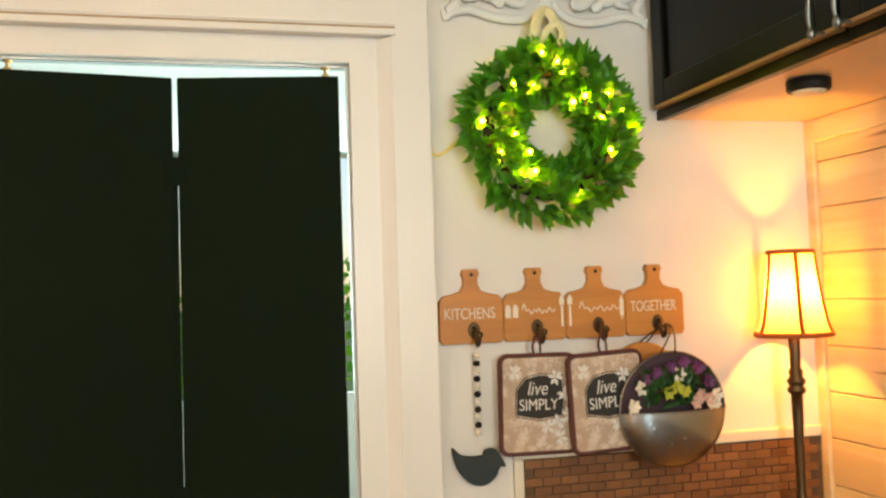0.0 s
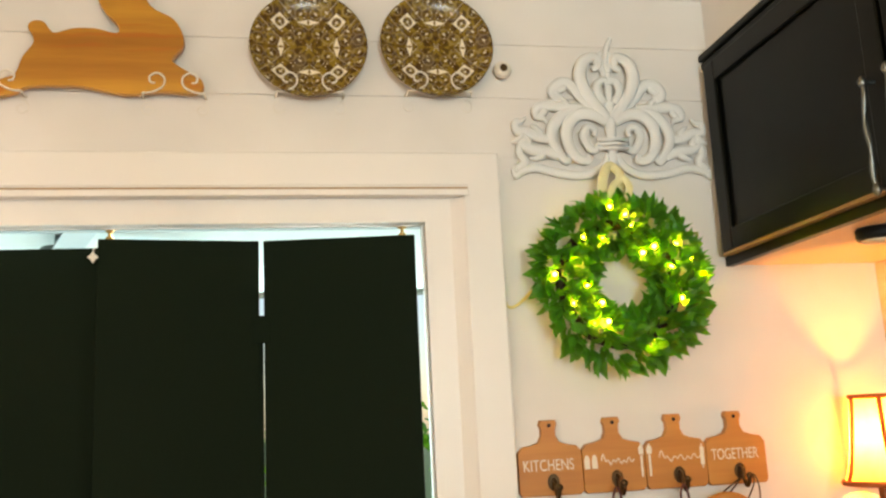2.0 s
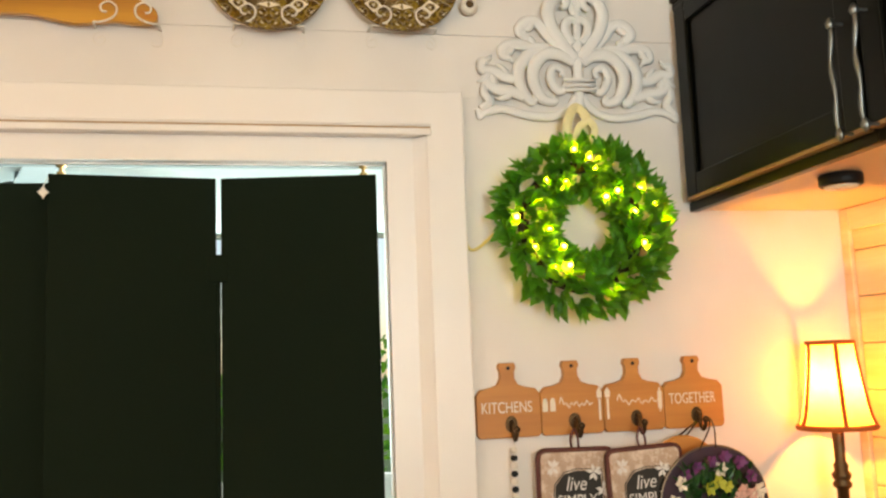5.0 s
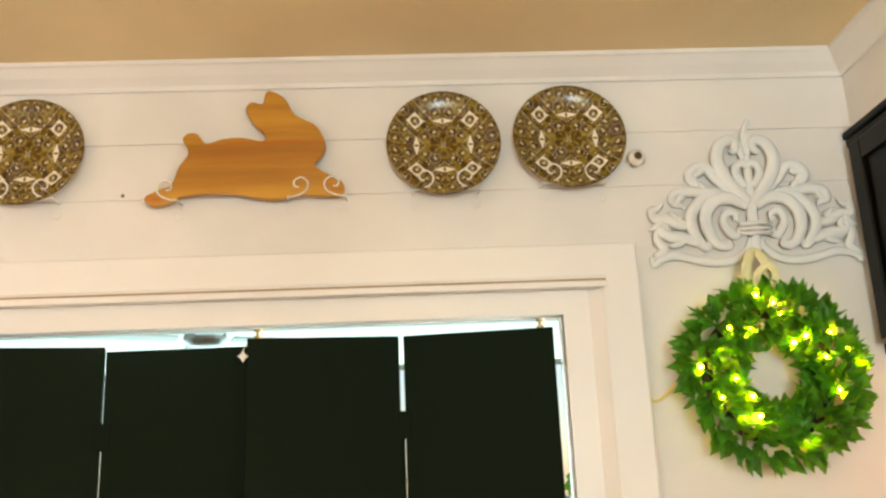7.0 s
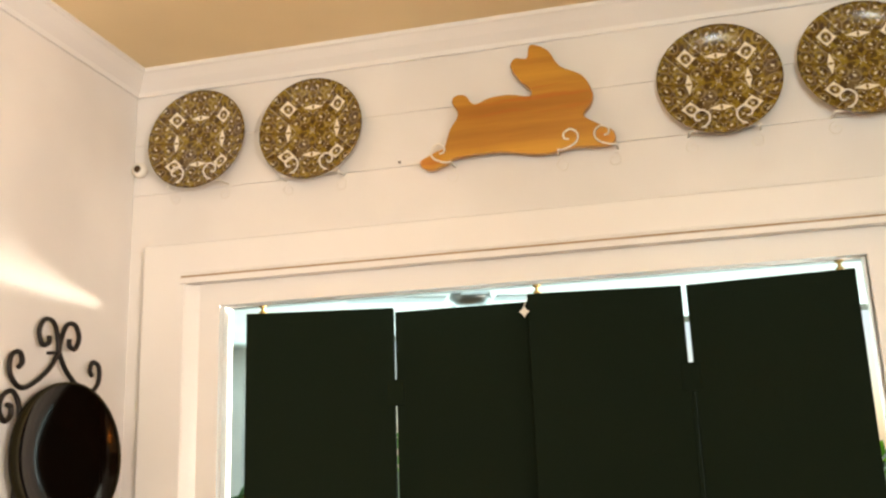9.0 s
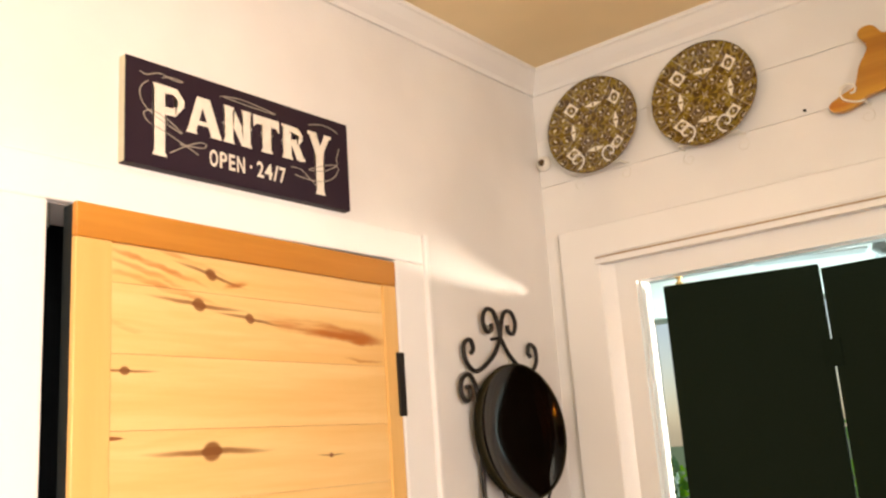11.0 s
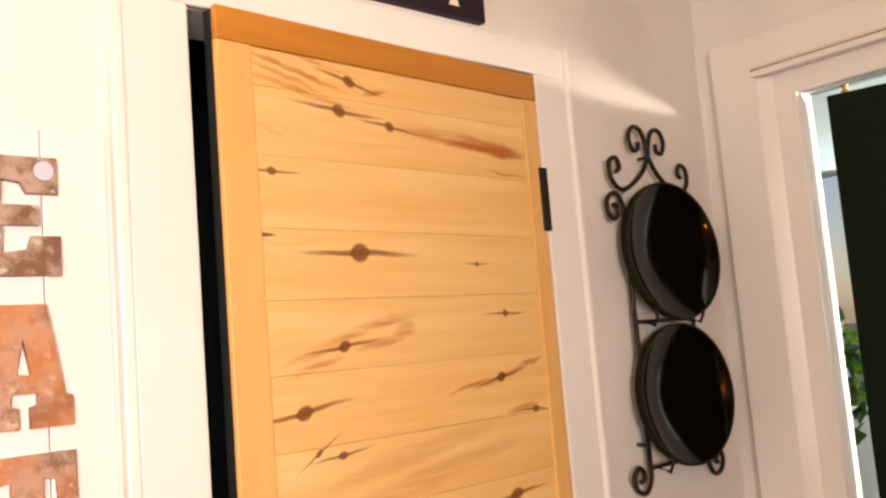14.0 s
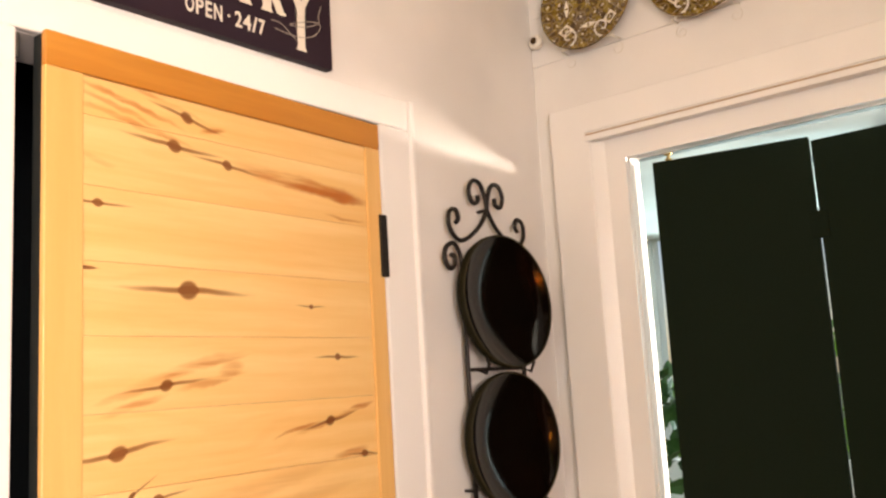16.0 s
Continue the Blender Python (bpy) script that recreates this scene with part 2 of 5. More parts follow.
def plate_material():
    """Printed tile pattern, mirrored in four: scrolls, diamonds with flowers and pointed lozenges, olive brown on cream."""
    k = Nodes("plate_print", 0.22)
    p = k.xyz(k.obj)
    R = 0.137
    u = k.m("DIVIDE", k.m("ABSOLUTE", p[0]), R)
    v = k.m("DIVIDE", k.m("ABSOLUTE", p[2]), R)

    def dist(cx, cy):
        return k.m("SQRT", k.m("ADD", k.m("POWER", k.m("SUBTRACT", u, cx), 2.0), k.m("POWER", k.m("SUBTRACT", v, cy), 2.0)))

    def below(f, lim, soft=0.012):
        return k.m("SUBTRACT", 1.0, k.ramp(f, lim - soft, lim + soft))

    def ring(cx, cy, r, w):
        return below(k.m("ABSOLUTE", k.m("SUBTRACT", dist(cx, cy), r)), w)

    def any_of(items):
        total = items[0]
        for q in items[1:]:
            total = k.m("MAXIMUM", total, q)
        return total

    cell = k.t.nodes.new("ShaderNodeTexVoronoi")
    cell.feature = "DISTANCE_TO_EDGE"
    k.put(cell.inputs["Vector"], k.vec(u, 0.0, v))
    cell.inputs["Scale"].default_value = 7.0
    wobble = k.m("MULTIPLY", k.m("SUBTRACT", k.noise(k.vec(u, 0.0, v), 16, 2), 0.5), 0.20)
    dark = k.ramp(k.m("ADD", cell.outputs["Distance"], wobble), 0.10, 0.20)
    petals = ((0.16, 0.26), (0.33, 0.17), (0.13, 0.64), (0.32, 0.66), (0.64, 0.14), (0.68, 0.31), (0.86, 0.12), (0.11, 0.86), (0.30, 0.86), (0.87, 0.31), (0.70, 0.66))
    rims = any_of([ring(cx, cy, 0.100, 0.009) for cx, cy in petals])
    glints = any_of([below(k.m("ADD", k.m("ABSOLUTE", k.m("ADD", k.m("SUBTRACT", u, cx), k.m("SUBTRACT", v, cy))), k.m("MULTIPLY", k.m("ABSOLUTE", k.m("SUBTRACT", k.m("SUBTRACT", u, cx), k.m("SUBTRACT", v, cy))), 0.5)), 0.030) for cx, cy in petals])
    dia = k.m("ADD", k.m("ABSOLUTE", k.m("SUBTRACT", u, 0.49)), k.m("ABSOLUTE", k.m("SUBTRACT", v, 0.48)))
    flower = below(dist(0.49, 0.48), 0.084, 0.02)
    eye = k.m("MULTIPLY", below(dist(0.49, 0.48), 0.026), 0.7)
    diamond = k.m("MAXIMUM", k.m("MULTIPLY", below(dia, 0.160), k.m("SUBTRACT", 1.0, flower)), eye)

    def lozenge(a, b):
        width = k.m("MULTIPLY", k.m("MAXIMUM", k.m("SUBTRACT", 1.0, k.m("DIVIDE", a, 0.20)), 0.0), 0.058)
        return k.m("MULTIPLY", below(k.m("SUBTRACT", k.m("ABSOLUTE", k.m("SUBTRACT", b, 0.48)), width), 0.0, 0.010), below(a, 0.19))

    loz = k.m("MULTIPLY", lozenge(u, v), k.m("SUBTRACT", 1.0, below(dist(0, 0.48), 0.025)))
    loz2 = k.m("MULTIPLY", lozenge(v, u), k.m("SUBTRACT", 1.0, below(dist(0.48, 0), 0.025)))
    diag = below(k.m("ABSOLUTE", k.m("SUBTRACT", k.m("ABSOLUTE", k.m("SUBTRACT", u, v)), 0.32)), 0.009)
    speck = k.m("SUBTRACT", 1.0, k.ramp(k.voronoi(k.vec(u, 0.0, v), 15.0), 0.13, 0.24))
    total = any_of([diamond, loz, loz2, k.m("MULTIPLY", glints, 0.75), k.m("MULTIPLY", diag, 0.40), k.m("MULTIPLY", rims, 0.14), k.m("MULTIPLY", speck, 0.68), k.m("MULTIPLY", below(dist(0, 0), 0.04), 0.7)])
    seam = k.m("MINIMUM", u, v)
    total = k.m("MULTIPLY", total, k.m("MAXIMUM", k.ramp(seam, 0.006, 0.022), 0.25))
    tone = k.noise(k.obj, 60, 3)
    ground = k.mix(k.ramp(tone, 0.40, 0.60), (0.120, 0.066, 0.006), (0.250, 0.170, 0.018))
    ground = k.mix(k.m("MULTIPLY", dark, 0.75), ground, (0.040, 0.016, 0.004))
    ground = k.mix(k.m("MULTIPLY", k.ramp(k.noise(k.obj, 14, 2), 0.58, 0.72), 0.6), ground, (0.090, 0.060, 0.050))
    k.colour(k.mix(total, ground, (0.84, 0.77, 0.62)))
    return k.mat


LEAF, SHADE, PLATE = leaf_material(), shade_material(), plate_material()


def rust_material(name, lo, hi):
    k = Nodes(name, 0.6, 0.35)
    n = k.noise(k.obj, 26, 5, 0.7)
    g = k.noise(k.obj, 9, 2)
    c = k.mix(k.ramp(n, 0.40, 0.62), (0.19, 0.095, 0.055), (0.42, 0.32, 0.26))
    c = k.mix(k.ramp(k.noise(k.obj, 60, 3), 0.58, 0.72), c, (0.55, 0.50, 0.44))
    k.colour(k.mix(k.m("MULTIPLY", k.ramp(g, lo, hi), 0.72), c, (0.56, 0.22, 0.075)))
    k.bump(n, 0.3, 0.001)
    return k.mat


def tile_material():
    k = Nodes("copper_brick_tile", 0.4)
    r = k.random()
    n = k.noise(k.obj, 45, 4)
    c = k.mix(r, (0.115, 0.044, 0.014), (0.25, 0.110, 0.038))
    k.colour(k.mix(k.m("MULTIPLY", n, 0.6), c, (0.22, 0.095, 0.035)))
    k.bump(n, 0.3, 0.001)
    return k.mat


def plank_material():
    """Knotty pine of the pantry door; along x of the door, up z."""
    return wood("knotty_pine", (0.88, 0.61, 0.27), (0.78, 0.46, 0.155), 0, 0.38, 0.9,
                ((-0.497, 1.670, 0.017), (-0.495, 1.969, 0.010, 1.3, -0.22), (-0.176, 1.436, 0.010, 1.3, 0.20), (-0.629, 1.418, 0.013, 1.3, 0.14), (-0.521, 1.916, 0.013, 1.1, -0.05),
                 (-0.410, 1.899, 0.010, 1.1, -0.1), (-0.662, 1.800, 0.008), (-0.216, 1.653, 0.005), (-0.149, 1.556, 0.008, 1.0, 0.0), (-0.542, 1.515, 0.011, 1.2, 0.12),
                 (-0.560, 1.344, 0.008, 1.3, 0.1), (-0.606, 1.352, 0.006, 1.2, 0.6), (-0.083, 1.364, 0.007, 1.5, -0.1), (-0.160, 1.213, 0.012, 1.6, 0.1), (-0.690, 1.698, 0.004, 7.0, 0.0)),
                True,
                ((-0.215, 1.889, 0.180, 0.017, -0.075, 1.0), (-0.470, 1.545, 0.100, 0.006, 0.22, 0.45), (-0.410, 1.540, 0.028, 0.016, 0.2, 0.5), (-0.60, 1.486, 0.06, 0.007, 0.25, 0.6), (-0.60, 1.968, 0.10, 0.006, -0.22, 0.75), (-0.60, 1.938, 0.12, 0.006, -0.16, 0.6), (-0.44, 1.955, 0.03, 0.005, 0.2, 0.7), (-0.11, 1.836, 0.06, 0.004, -0.05, 0.6), (-0.26, 1.425, 0.06, 0.004, 0.22, 0.8), (-0.10, 1.455, 0.05, 0.007, 0.2, 0.8), (-0.140, 1.879, 0.085, 0.013, -0.04, 0.95), (-0.625, 1.957, 0.075, 0.006, -0.24, 0.55), (-0.44, 1.958, 0.030, 0.006, 0.2, 0.5),
                 (-0.50, 1.540, 0.120, 0.012, 0.26, 0.45), (-0.45, 1.520, 0.070, 0.008, 0.18, 0.55), (-0.62, 1.500, 0.05, 0.007, 0.2, 0.4), (-0.12, 1.372, 0.050, 0.009, 0.14, 0.7),
                 (-0.190, 1.432, 0.075, 0.006, 0.20, 0.6), (-0.400, 1.325, 0.240, 0.020, 0.16, 0.28), (-0.35, 1.285, 0.25, 0.022, 0.16, 0.30), (-0.54, 1.985, 0.08, 0.006, -0.2, 0.5), (-0.66, 1.868, 0.03, 0.007, -0.2, 0.5)),
                0.12)


TILE, PLANK = tile_material(), plank_material()
RUSTS = {"E": rust_material("greyed_rusty_tin", 0.56, 0.80), "A": rust_material("orange_rusty_tin", 0.25, 0.60), "T": rust_material("rusty_tin", 0.30, 0.66)}


# ---- building helpers ----
def thing(name, at, label, category, group="", turn=0.0):
    ob = new(name)
    ob.matrix_basis = pose(*at, 0, 0, turn)
    ob.empty_display_size = 0.05
    return tagged(ob, label, category, group)


def part(name, bm, material, parent=None, label="", smooth=False):
    me = bpy.data.meshes.new(name)
    bmesh.ops.recalc_face_normals(bm, faces=bm.faces)
    for f in bm.faces:
        f.smooth = smooth
    bm.to_mesh(me)
    bm.free()
    me.materials.append(material)
    ob = new(name, me)
    if parent is not None:
        ob.parent = parent
    return tagged(ob, label)


def structure(name, bm, material, label, category):
    return tagged(part(name, bm, material), label, category, kind="structure")


def slab(bm, x0, x1, y0, y1, z0, z1, bevel=0.0):
    r = bmesh.ops.create_cube(bm, size=1.0, matrix=Matrix.LocRotScale(((x0 + x1) / 2, (y0 + y1) / 2, (z0 + z1) / 2), None, (abs(x1 - x0), abs(y1 - y0), abs(z1 - z0))))
    if bevel:
        edges = {e for v in r["verts"] for e in v.link_edges}
        bmesh.ops.bevel(bm, geom=list(edges), offset=bevel, segments=2, affect="EDGES", profile=0.5)
    return bm


def box(x0, x1, y0, y1, z0, z1, bevel=0.0):
    return slab(bmesh.new(), x0, x1, y0, y1, z0, z1, bevel)


def tube(bm, pts, radius, seg=7, flat=1.0, normal=(0, 1, 0)):
    """A round bar along pts; radius a number or one for each point; flat squashes it along normal."""
    pts = [Vector(p) for p in pts]
    radii = radius if isinstance(radius, (list, tuple)) else [radius] * len(pts)
    nrm = Vector(normal).normalized()
    rings = []
    for i, p in enumerate(pts):
        d = (pts[min(i + 1, len(pts) - 1)] - pts[max(i - 1, 0)]).normalized()
        side = d.cross(nrm)
        side = side.normalized() if side.length > 1e-4 else Vector((1, 0, 0))
        up = side.cross(d).normalized()
        rings.append([bm.verts.new(p + radii[i] * (math.cos(a) * side + flat * math.sin(a) * up)) for a in (2 * math.pi * j / seg for j in range(seg))])
    for a, b in zip(rings, rings[1:]):
        for j in range(seg):
            bm.faces.new((a[j], a[(j + 1) % seg], b[(j + 1) % seg], b[j]))
    bm.faces.new(rings[0][::-1])
    bm.faces.new(rings[-1])
    return bm


def lathe(bm, profile, seg=32, at=(0, 0, 0), axis="z"):
    """Turns (radius, height) round an axis through at."""
    o, rings = Vector(at), []
    for r, h in profile:
        ring = []
        for j in range(seg):
            a = 2 * math.pi * j / seg
            c, s = r * math.cos(a), r * math.sin(a)
            ring.append(bm.verts.new(o + {"z": Vector((c, s, h)), "y": Vector((c, h, s)), "x": Vector((h, c, s))}[axis]))
        rings.append(ring)
    for a, b in zip(rings, rings[1:]):
        for j in range(seg):
            bm.faces.new((a[j], a[(j + 1) % seg], b[(j + 1) % seg], b[j]))
    bm.faces.new(rings[0][::-1])
    bm.faces.new(rings[-1])
    return bm


def smooth_path(pts, n=6, closed=False):
    """Points along a Catmull-Rom curve."""
    out, m = [], len(pts)
    for i in range(m if closed else m - 1):
        if closed:
            q = [Vector(pts[(i + k) % m]) for k in (-1, 0, 1, 2)]
        else:
            q = [Vector(pts[min(max(i + k, 0), m - 1)]) for k in (-1, 0, 1, 2)]
        for j in range(n):
            t = j / n
            out.append(0.5 * (2 * q[1] + (q[2] - q[0]) * t + (2 * q[0] - 5 * q[1] + 4 * q[2] - q[3]) * t * t + (3 * q[1] - q[0] - 3 * q[2] + q[3]) * t ** 3))
    if not closed:
        out.append(Vector(pts[-1]))
    return out


def cutout(bm, outline, y0, y1, bevel=0.0):
    """A flat piece with the outline given in x and z, from y0 to y1."""
    front = [bm.verts.new((p[0], y0, p[1])) for p in outline]
    face = bm.faces.new(front)
    r = bmesh.ops.extrude_face_region(bm, geom=[face])
    moved = [v for v in r["geom"] if isinstance(v, bmesh.types.BMVert)]
    bmesh.ops.translate(bm, verts=moved, vec=(0, y1 - y0, 0))
    if bevel:
        edges = [e for e in bm.edges if all(abs(v.co.y - y0) < 1e-6 for v in e.verts)]
        bmesh.ops.bevel(bm, geom=edges, offset=bevel, segments=2, affect="EDGES", profile=0.5)
    bmesh.ops.triangulate(bm, faces=[f for f in bm.faces if len(f.verts) > 4])
    return bm


def spiral(cx, cz, r0, r1, start, turns, n=22):
    """Points in x and z that wind from r0 in to r1."""
    return [(cx + (r0 + (r1 - r0) * i / n) * math.cos(start + turns * 2 * math.pi * i / n), cz + (r0 + (r1 - r0) * i / n) * math.sin(start + turns * 2 * math.pi * i / n)) for i in range(n + 1)]


def lettering(name, text, size, m, material, parent, extrude=0.0008, label="", shear=0.0, squeeze=1.0, bold=0.0):
    """Words as a mesh; m is the pose of the baseline's start, the text in its x and y."""
    cu = bpy.data.curves.new(name, "FONT")
    cu.body, cu.size, cu.extrude, cu.shear, cu.offset = text, size, extrude, shear, bold
    tmp = new(name + "_tmp", cu)
    bpy.context.view_layer.update()
    me = bpy.data.meshes.new_from_object(tmp.evaluated_get(bpy.context.evaluated_depsgraph_get()))
    bpy.data.objects.remove(tmp)
    bpy.data.curves.remove(cu)
    xs = [v.co.x for v in me.vertices]
    me.transform(m @ Matrix.Diagonal((squeeze / max(max(xs) - min(xs), 1e-6), 1, 1, 1)) @ Matrix.Translation((-min(xs), 0, 0)))
    me.materials.clear()
    me.materials.append(material)
    ob = new(name, me)
    ob.parent = parent
    return tagged(ob, label)


# ---- large structure ----
NY, WX, EX, SY, CZ = 2.06, -1.43, 1.52, -2.6, 2.69
OL, OR, OT = -1.165, 0.338, 2.038          # doorway opening
CL, CR, CT = -1.253, 0.428, 2.096          # inner edge of the casing
KL, KR, KT = -1.371, 0.517, 2.200          # outer edge of the casing
DEEP = 2.105                               # back of the doorway wall

bm = box(WX - 0.12, EX + 0.12, SY - 0.12, NY, -0.1, 0)
structure("floor", bm, FLOOR, "brown wooden plank kitchen floor", "floor")
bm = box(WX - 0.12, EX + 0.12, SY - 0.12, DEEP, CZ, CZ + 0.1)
structure("ceiling", bm, CEIL, "plain kitchen ceiling painted warm tan", "ceiling")

bm = box(WX - 0.12, OL, NY + 0.008, DEEP, 0, CZ)
slab(bm, OR, EX + 0.12, NY + 0.008, DEEP, 0, CZ)
slab(bm, OL, OR, NY + 0.008, DEEP, OT, CZ)
slab(bm, KL + 0.02, KR - 0.02, NY + 0.004, NY + 0.008, 2.12, 2.18)
slab(bm, KR - 0.015, EX, NY, NY + 0.008, 0, KT - 0.005)
slab(bm, WX, KL + 0.015, NY, NY + 0.008, 0, KT - 0.005)
north = structure("wall_north", bm, WALL, "white painted board wall with a wide doorway", "wall")
for z0, z1 in ((KT - 0.005, 2.3496), (2.3504, 2.4896), (2.4904, CZ)):
    part("plank", box(WX, 1.115, NY, NY + 0.008, z0, z1, 0.0009), WALL, north)
part("plank", box(1.115, EX, NY, NY + 0.008, KT - 0.005, CZ), WALL, north)

PY0, PY1, PT = 0.620, 1.402, 2.061          # pantry doorway
bm = box(WX - 0.12, WX, SY, PY0, 0, CZ)
slab(bm, WX - 0.12, WX, PY1, NY, 0, CZ)
slab(bm, WX - 0.12, WX, PY0, PY1, PT, CZ)
structure("wall_west", bm, WALL, "white painted wall with a pantry doorway", "wall")
# pantry shell; its darkness is put into the colour
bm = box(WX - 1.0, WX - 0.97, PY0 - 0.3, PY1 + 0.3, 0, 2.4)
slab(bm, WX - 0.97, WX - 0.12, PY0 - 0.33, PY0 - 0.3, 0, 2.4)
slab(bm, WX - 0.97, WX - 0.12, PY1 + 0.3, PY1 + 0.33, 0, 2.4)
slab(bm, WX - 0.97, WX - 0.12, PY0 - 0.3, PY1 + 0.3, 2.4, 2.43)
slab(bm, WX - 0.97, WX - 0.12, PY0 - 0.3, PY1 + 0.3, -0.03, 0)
structure("wall_pantry", bm, PANTRYSHADE, "pantry walls coloured near-black to stand for shade behind the door", "wall")

# openings in the unseen ends of these two walls are added for the fill lamps
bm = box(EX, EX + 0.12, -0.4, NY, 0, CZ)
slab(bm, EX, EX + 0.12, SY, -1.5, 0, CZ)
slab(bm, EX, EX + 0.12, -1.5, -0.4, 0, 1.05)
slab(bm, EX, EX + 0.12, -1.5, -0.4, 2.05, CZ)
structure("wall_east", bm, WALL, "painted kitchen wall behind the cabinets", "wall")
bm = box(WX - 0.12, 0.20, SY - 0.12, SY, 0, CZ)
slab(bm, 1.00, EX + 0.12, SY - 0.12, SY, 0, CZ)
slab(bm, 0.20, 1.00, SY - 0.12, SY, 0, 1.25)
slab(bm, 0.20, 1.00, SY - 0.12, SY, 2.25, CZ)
structure("wall_south", bm, WALL, "plain painted kitchen wall with an added opening for the fill lamp", "wall")

# soffit above the cabinets
structure("soffit", box(1.10, EX, SY, NY, 2.455, CZ), WALL, "white painted soffit above the wall cabinets", "soffit")


def crown(name, a, b, inward):
    """A small sprung crown moulding from a to b along the ceiling."""
    a, b, n = Vector(a), Vector(b), Vector(inward)
    prof = ((0, 0), (0, -0.062), (0.007, -0.062), (0.012, -0.052), (0.030, -0.034), (0.046, -0.014), (0.052, -0.010), (0.052, 0))
    bm = bmesh.new()
    ends = [[bm.verts.new(p + n * u + Vector((0, 0, v))) for u, v in prof] for p in (a, b)]
    m = len(prof)
    for i in range(m):
        bm.faces.new((ends[0][i], ends[0][(i + 1) % m], ends[1][(i + 1) % m], ends[1][i]))
    bm.faces.new(ends[0][::-1])
    bm.faces.new(ends[1])
    structure(name, bm, TRIM, "white painted crown moulding", "crown moulding")


crown("crown_north", (WX, NY - 0.001, CZ - 0.001), (1.10, NY - 0.001, CZ - 0.001), (0, -1, 0))
crown("crown_west", (WX + 0.001, SY, CZ - 0.001), (WX + 0.001, NY, CZ - 0.001), (1, 0, 0))
crown("crown_east", (1.099, SY, CZ - 0.001), (1.099, NY, CZ - 0.001), (-1, 0, 0))

# casing round the doorway: flat outer boards, a bead, a recessed inner liner
SEAM = plain("tan_line", (0.42, 0.29, 0.17), 0.8)
case = tagged(new("door_casing"), "white painted wide casing round the doorway", "door casing", kind="structure")
F = NY - 0.030
part("surround", cutout(bmesh.new(), [(KL, 0), (KL, KT), (KR, KT), (KR, 0), (CR, 0), (CR, CT), (CL, CT), (CL, 0)], F - 0.002, NY, 0.004), TRIM, case)
for edge, inner in ((CL, CL + 0.028), (CR, CR - 0.028)):
    bm = bmesh.new()
    rings = [[bm.verts.new((u, v, z)) for u, v in ((edge, F + 0.003), (edge, NY - 0.004), (inner, NY - 0.004), ((edge + inner) / 2 + (inner - edge) * 0.12, NY - 0.012))] for z in (0.0, CT - 0.002)]
    for i in range(4):
        bm.faces.new((rings[0][i - 1], rings[0][i], rings[1][i], rings[1][i - 1]))
    bm.faces.new(rings[0][::-1])
    bm.faces.new(rings[1])
    part("cove", bm, TRIM, case)
part("bead", box(CL - 0.012, CR + 0.012, F - 0.010, F - 0.002, CT - 0.002, CT + 0.014, 0.003), TRIM, case)
part("bead", box(CL - 0.012, CR + 0.012, F - 0.006, F - 0.002, CT + 0.022, CT + 0.028, 0.002), TRIM, case)
# thin tan strip between the two beads
part("seam", box(CL - 0.010, CR + 0.010, F - 0.0045, F - 0.002, CT + 0.015, CT + 0.019), SEAM, case, "thin tan line")
part("liner", cutout(bmesh.new(), [(CL, 0), (CL, CT), (CR, CT), (CR, 0), (OR, 0), (OR, OT), (OL - 0.004, OT), (OL - 0.004, 0)], NY - 0.004, NY + 0.02, 0.0015), TRIM, case)
part("jamb", box(OL - 0.012, OL - 0.003, NY - 0.007, DEEP + 0.022, 0, OT), TRIM, case)
part("jamb", box(OR - 0.004, OR + 0.004, NY + 0.02, DEEP, 0, OT), TRIM, case)
part("track", box(OL, OR, 2.1055, 2.130, OT - 0.001, OT + 0.030), SILVER, case, "steel bifold track")

# casing of the pantry door
case = tagged(new("pantry_casing"), "white painted casing round the pantry door", "door casing", kind="structure")
part("side_board", box(WX, WX + 0.018, PY0 - 0.105, PY0, 0, PT, 0.004), TRIM, case)
part("side_board", box(WX, WX + 0.018, PY1, PY1 + 0.095, 0, PT, 0.004), TRIM, case)
part("back_band", box(WX, WX + 0.026, PY0 - 0.125, PY0 - 0.105, 0, PT + 0.075, 0.004), TRIM, case)
part("back_band", box(WX, WX + 0.026, PY1 + 0.095, PY1 + 0.110, 0, PT + 0.070, 0.004), TRIM, case)
part("head_board", box(WX, WX + 0.018, PY0 - 0.105, PY1 + 0.095, PT, PT + 0.070, 0.004), TRIM, case)
part("jamb", box(WX - 0.12, WX, PY0 - 0.004, PY0 + 0.004, 0, PT), TRIM, case)
part("strike_plate", box(WX - 0.014, WX + 0.003, PY0 + 0.004, PY0 + 0.012, 2.02, 2.06, 0.002), SILVER, case, "small steel roller catch")

# ---- sunroom beyond the doorway ----
SUNWALL = painted("sunroom_white", (0.82, 0.86, 0.86), 0.6)
structure("floor_sunroom", box(-3.2, 2.6, NY, 6.2, -0.1, -0.002), FLOOR, "wooden sunroom floor", "floor")
structure("ceiling_sunroom", box(-3.2, 2.6, DEEP, 6.2, 2.46, 2.56), SUNWALL, "bright white sunroom ceiling", "ceiling")
structure("wall_sunroom_west", box(-3.3, -3.2, DEEP, 6.2, 0, 2.6), SUNWALL, "white sunroom wall", "wall")
structure("wall_sunroom_east", box(2.6, 2.7, DEEP, 6.2, 0, 2.6), SUNWALL, "white sunroom wall", "wall")
bm = box(-3.2, 2.6, 6.1, 6.2, 0, 0.85)
slab(bm, -3.2, 2.6, 6.1, 6.2, 2.457, 2.6)
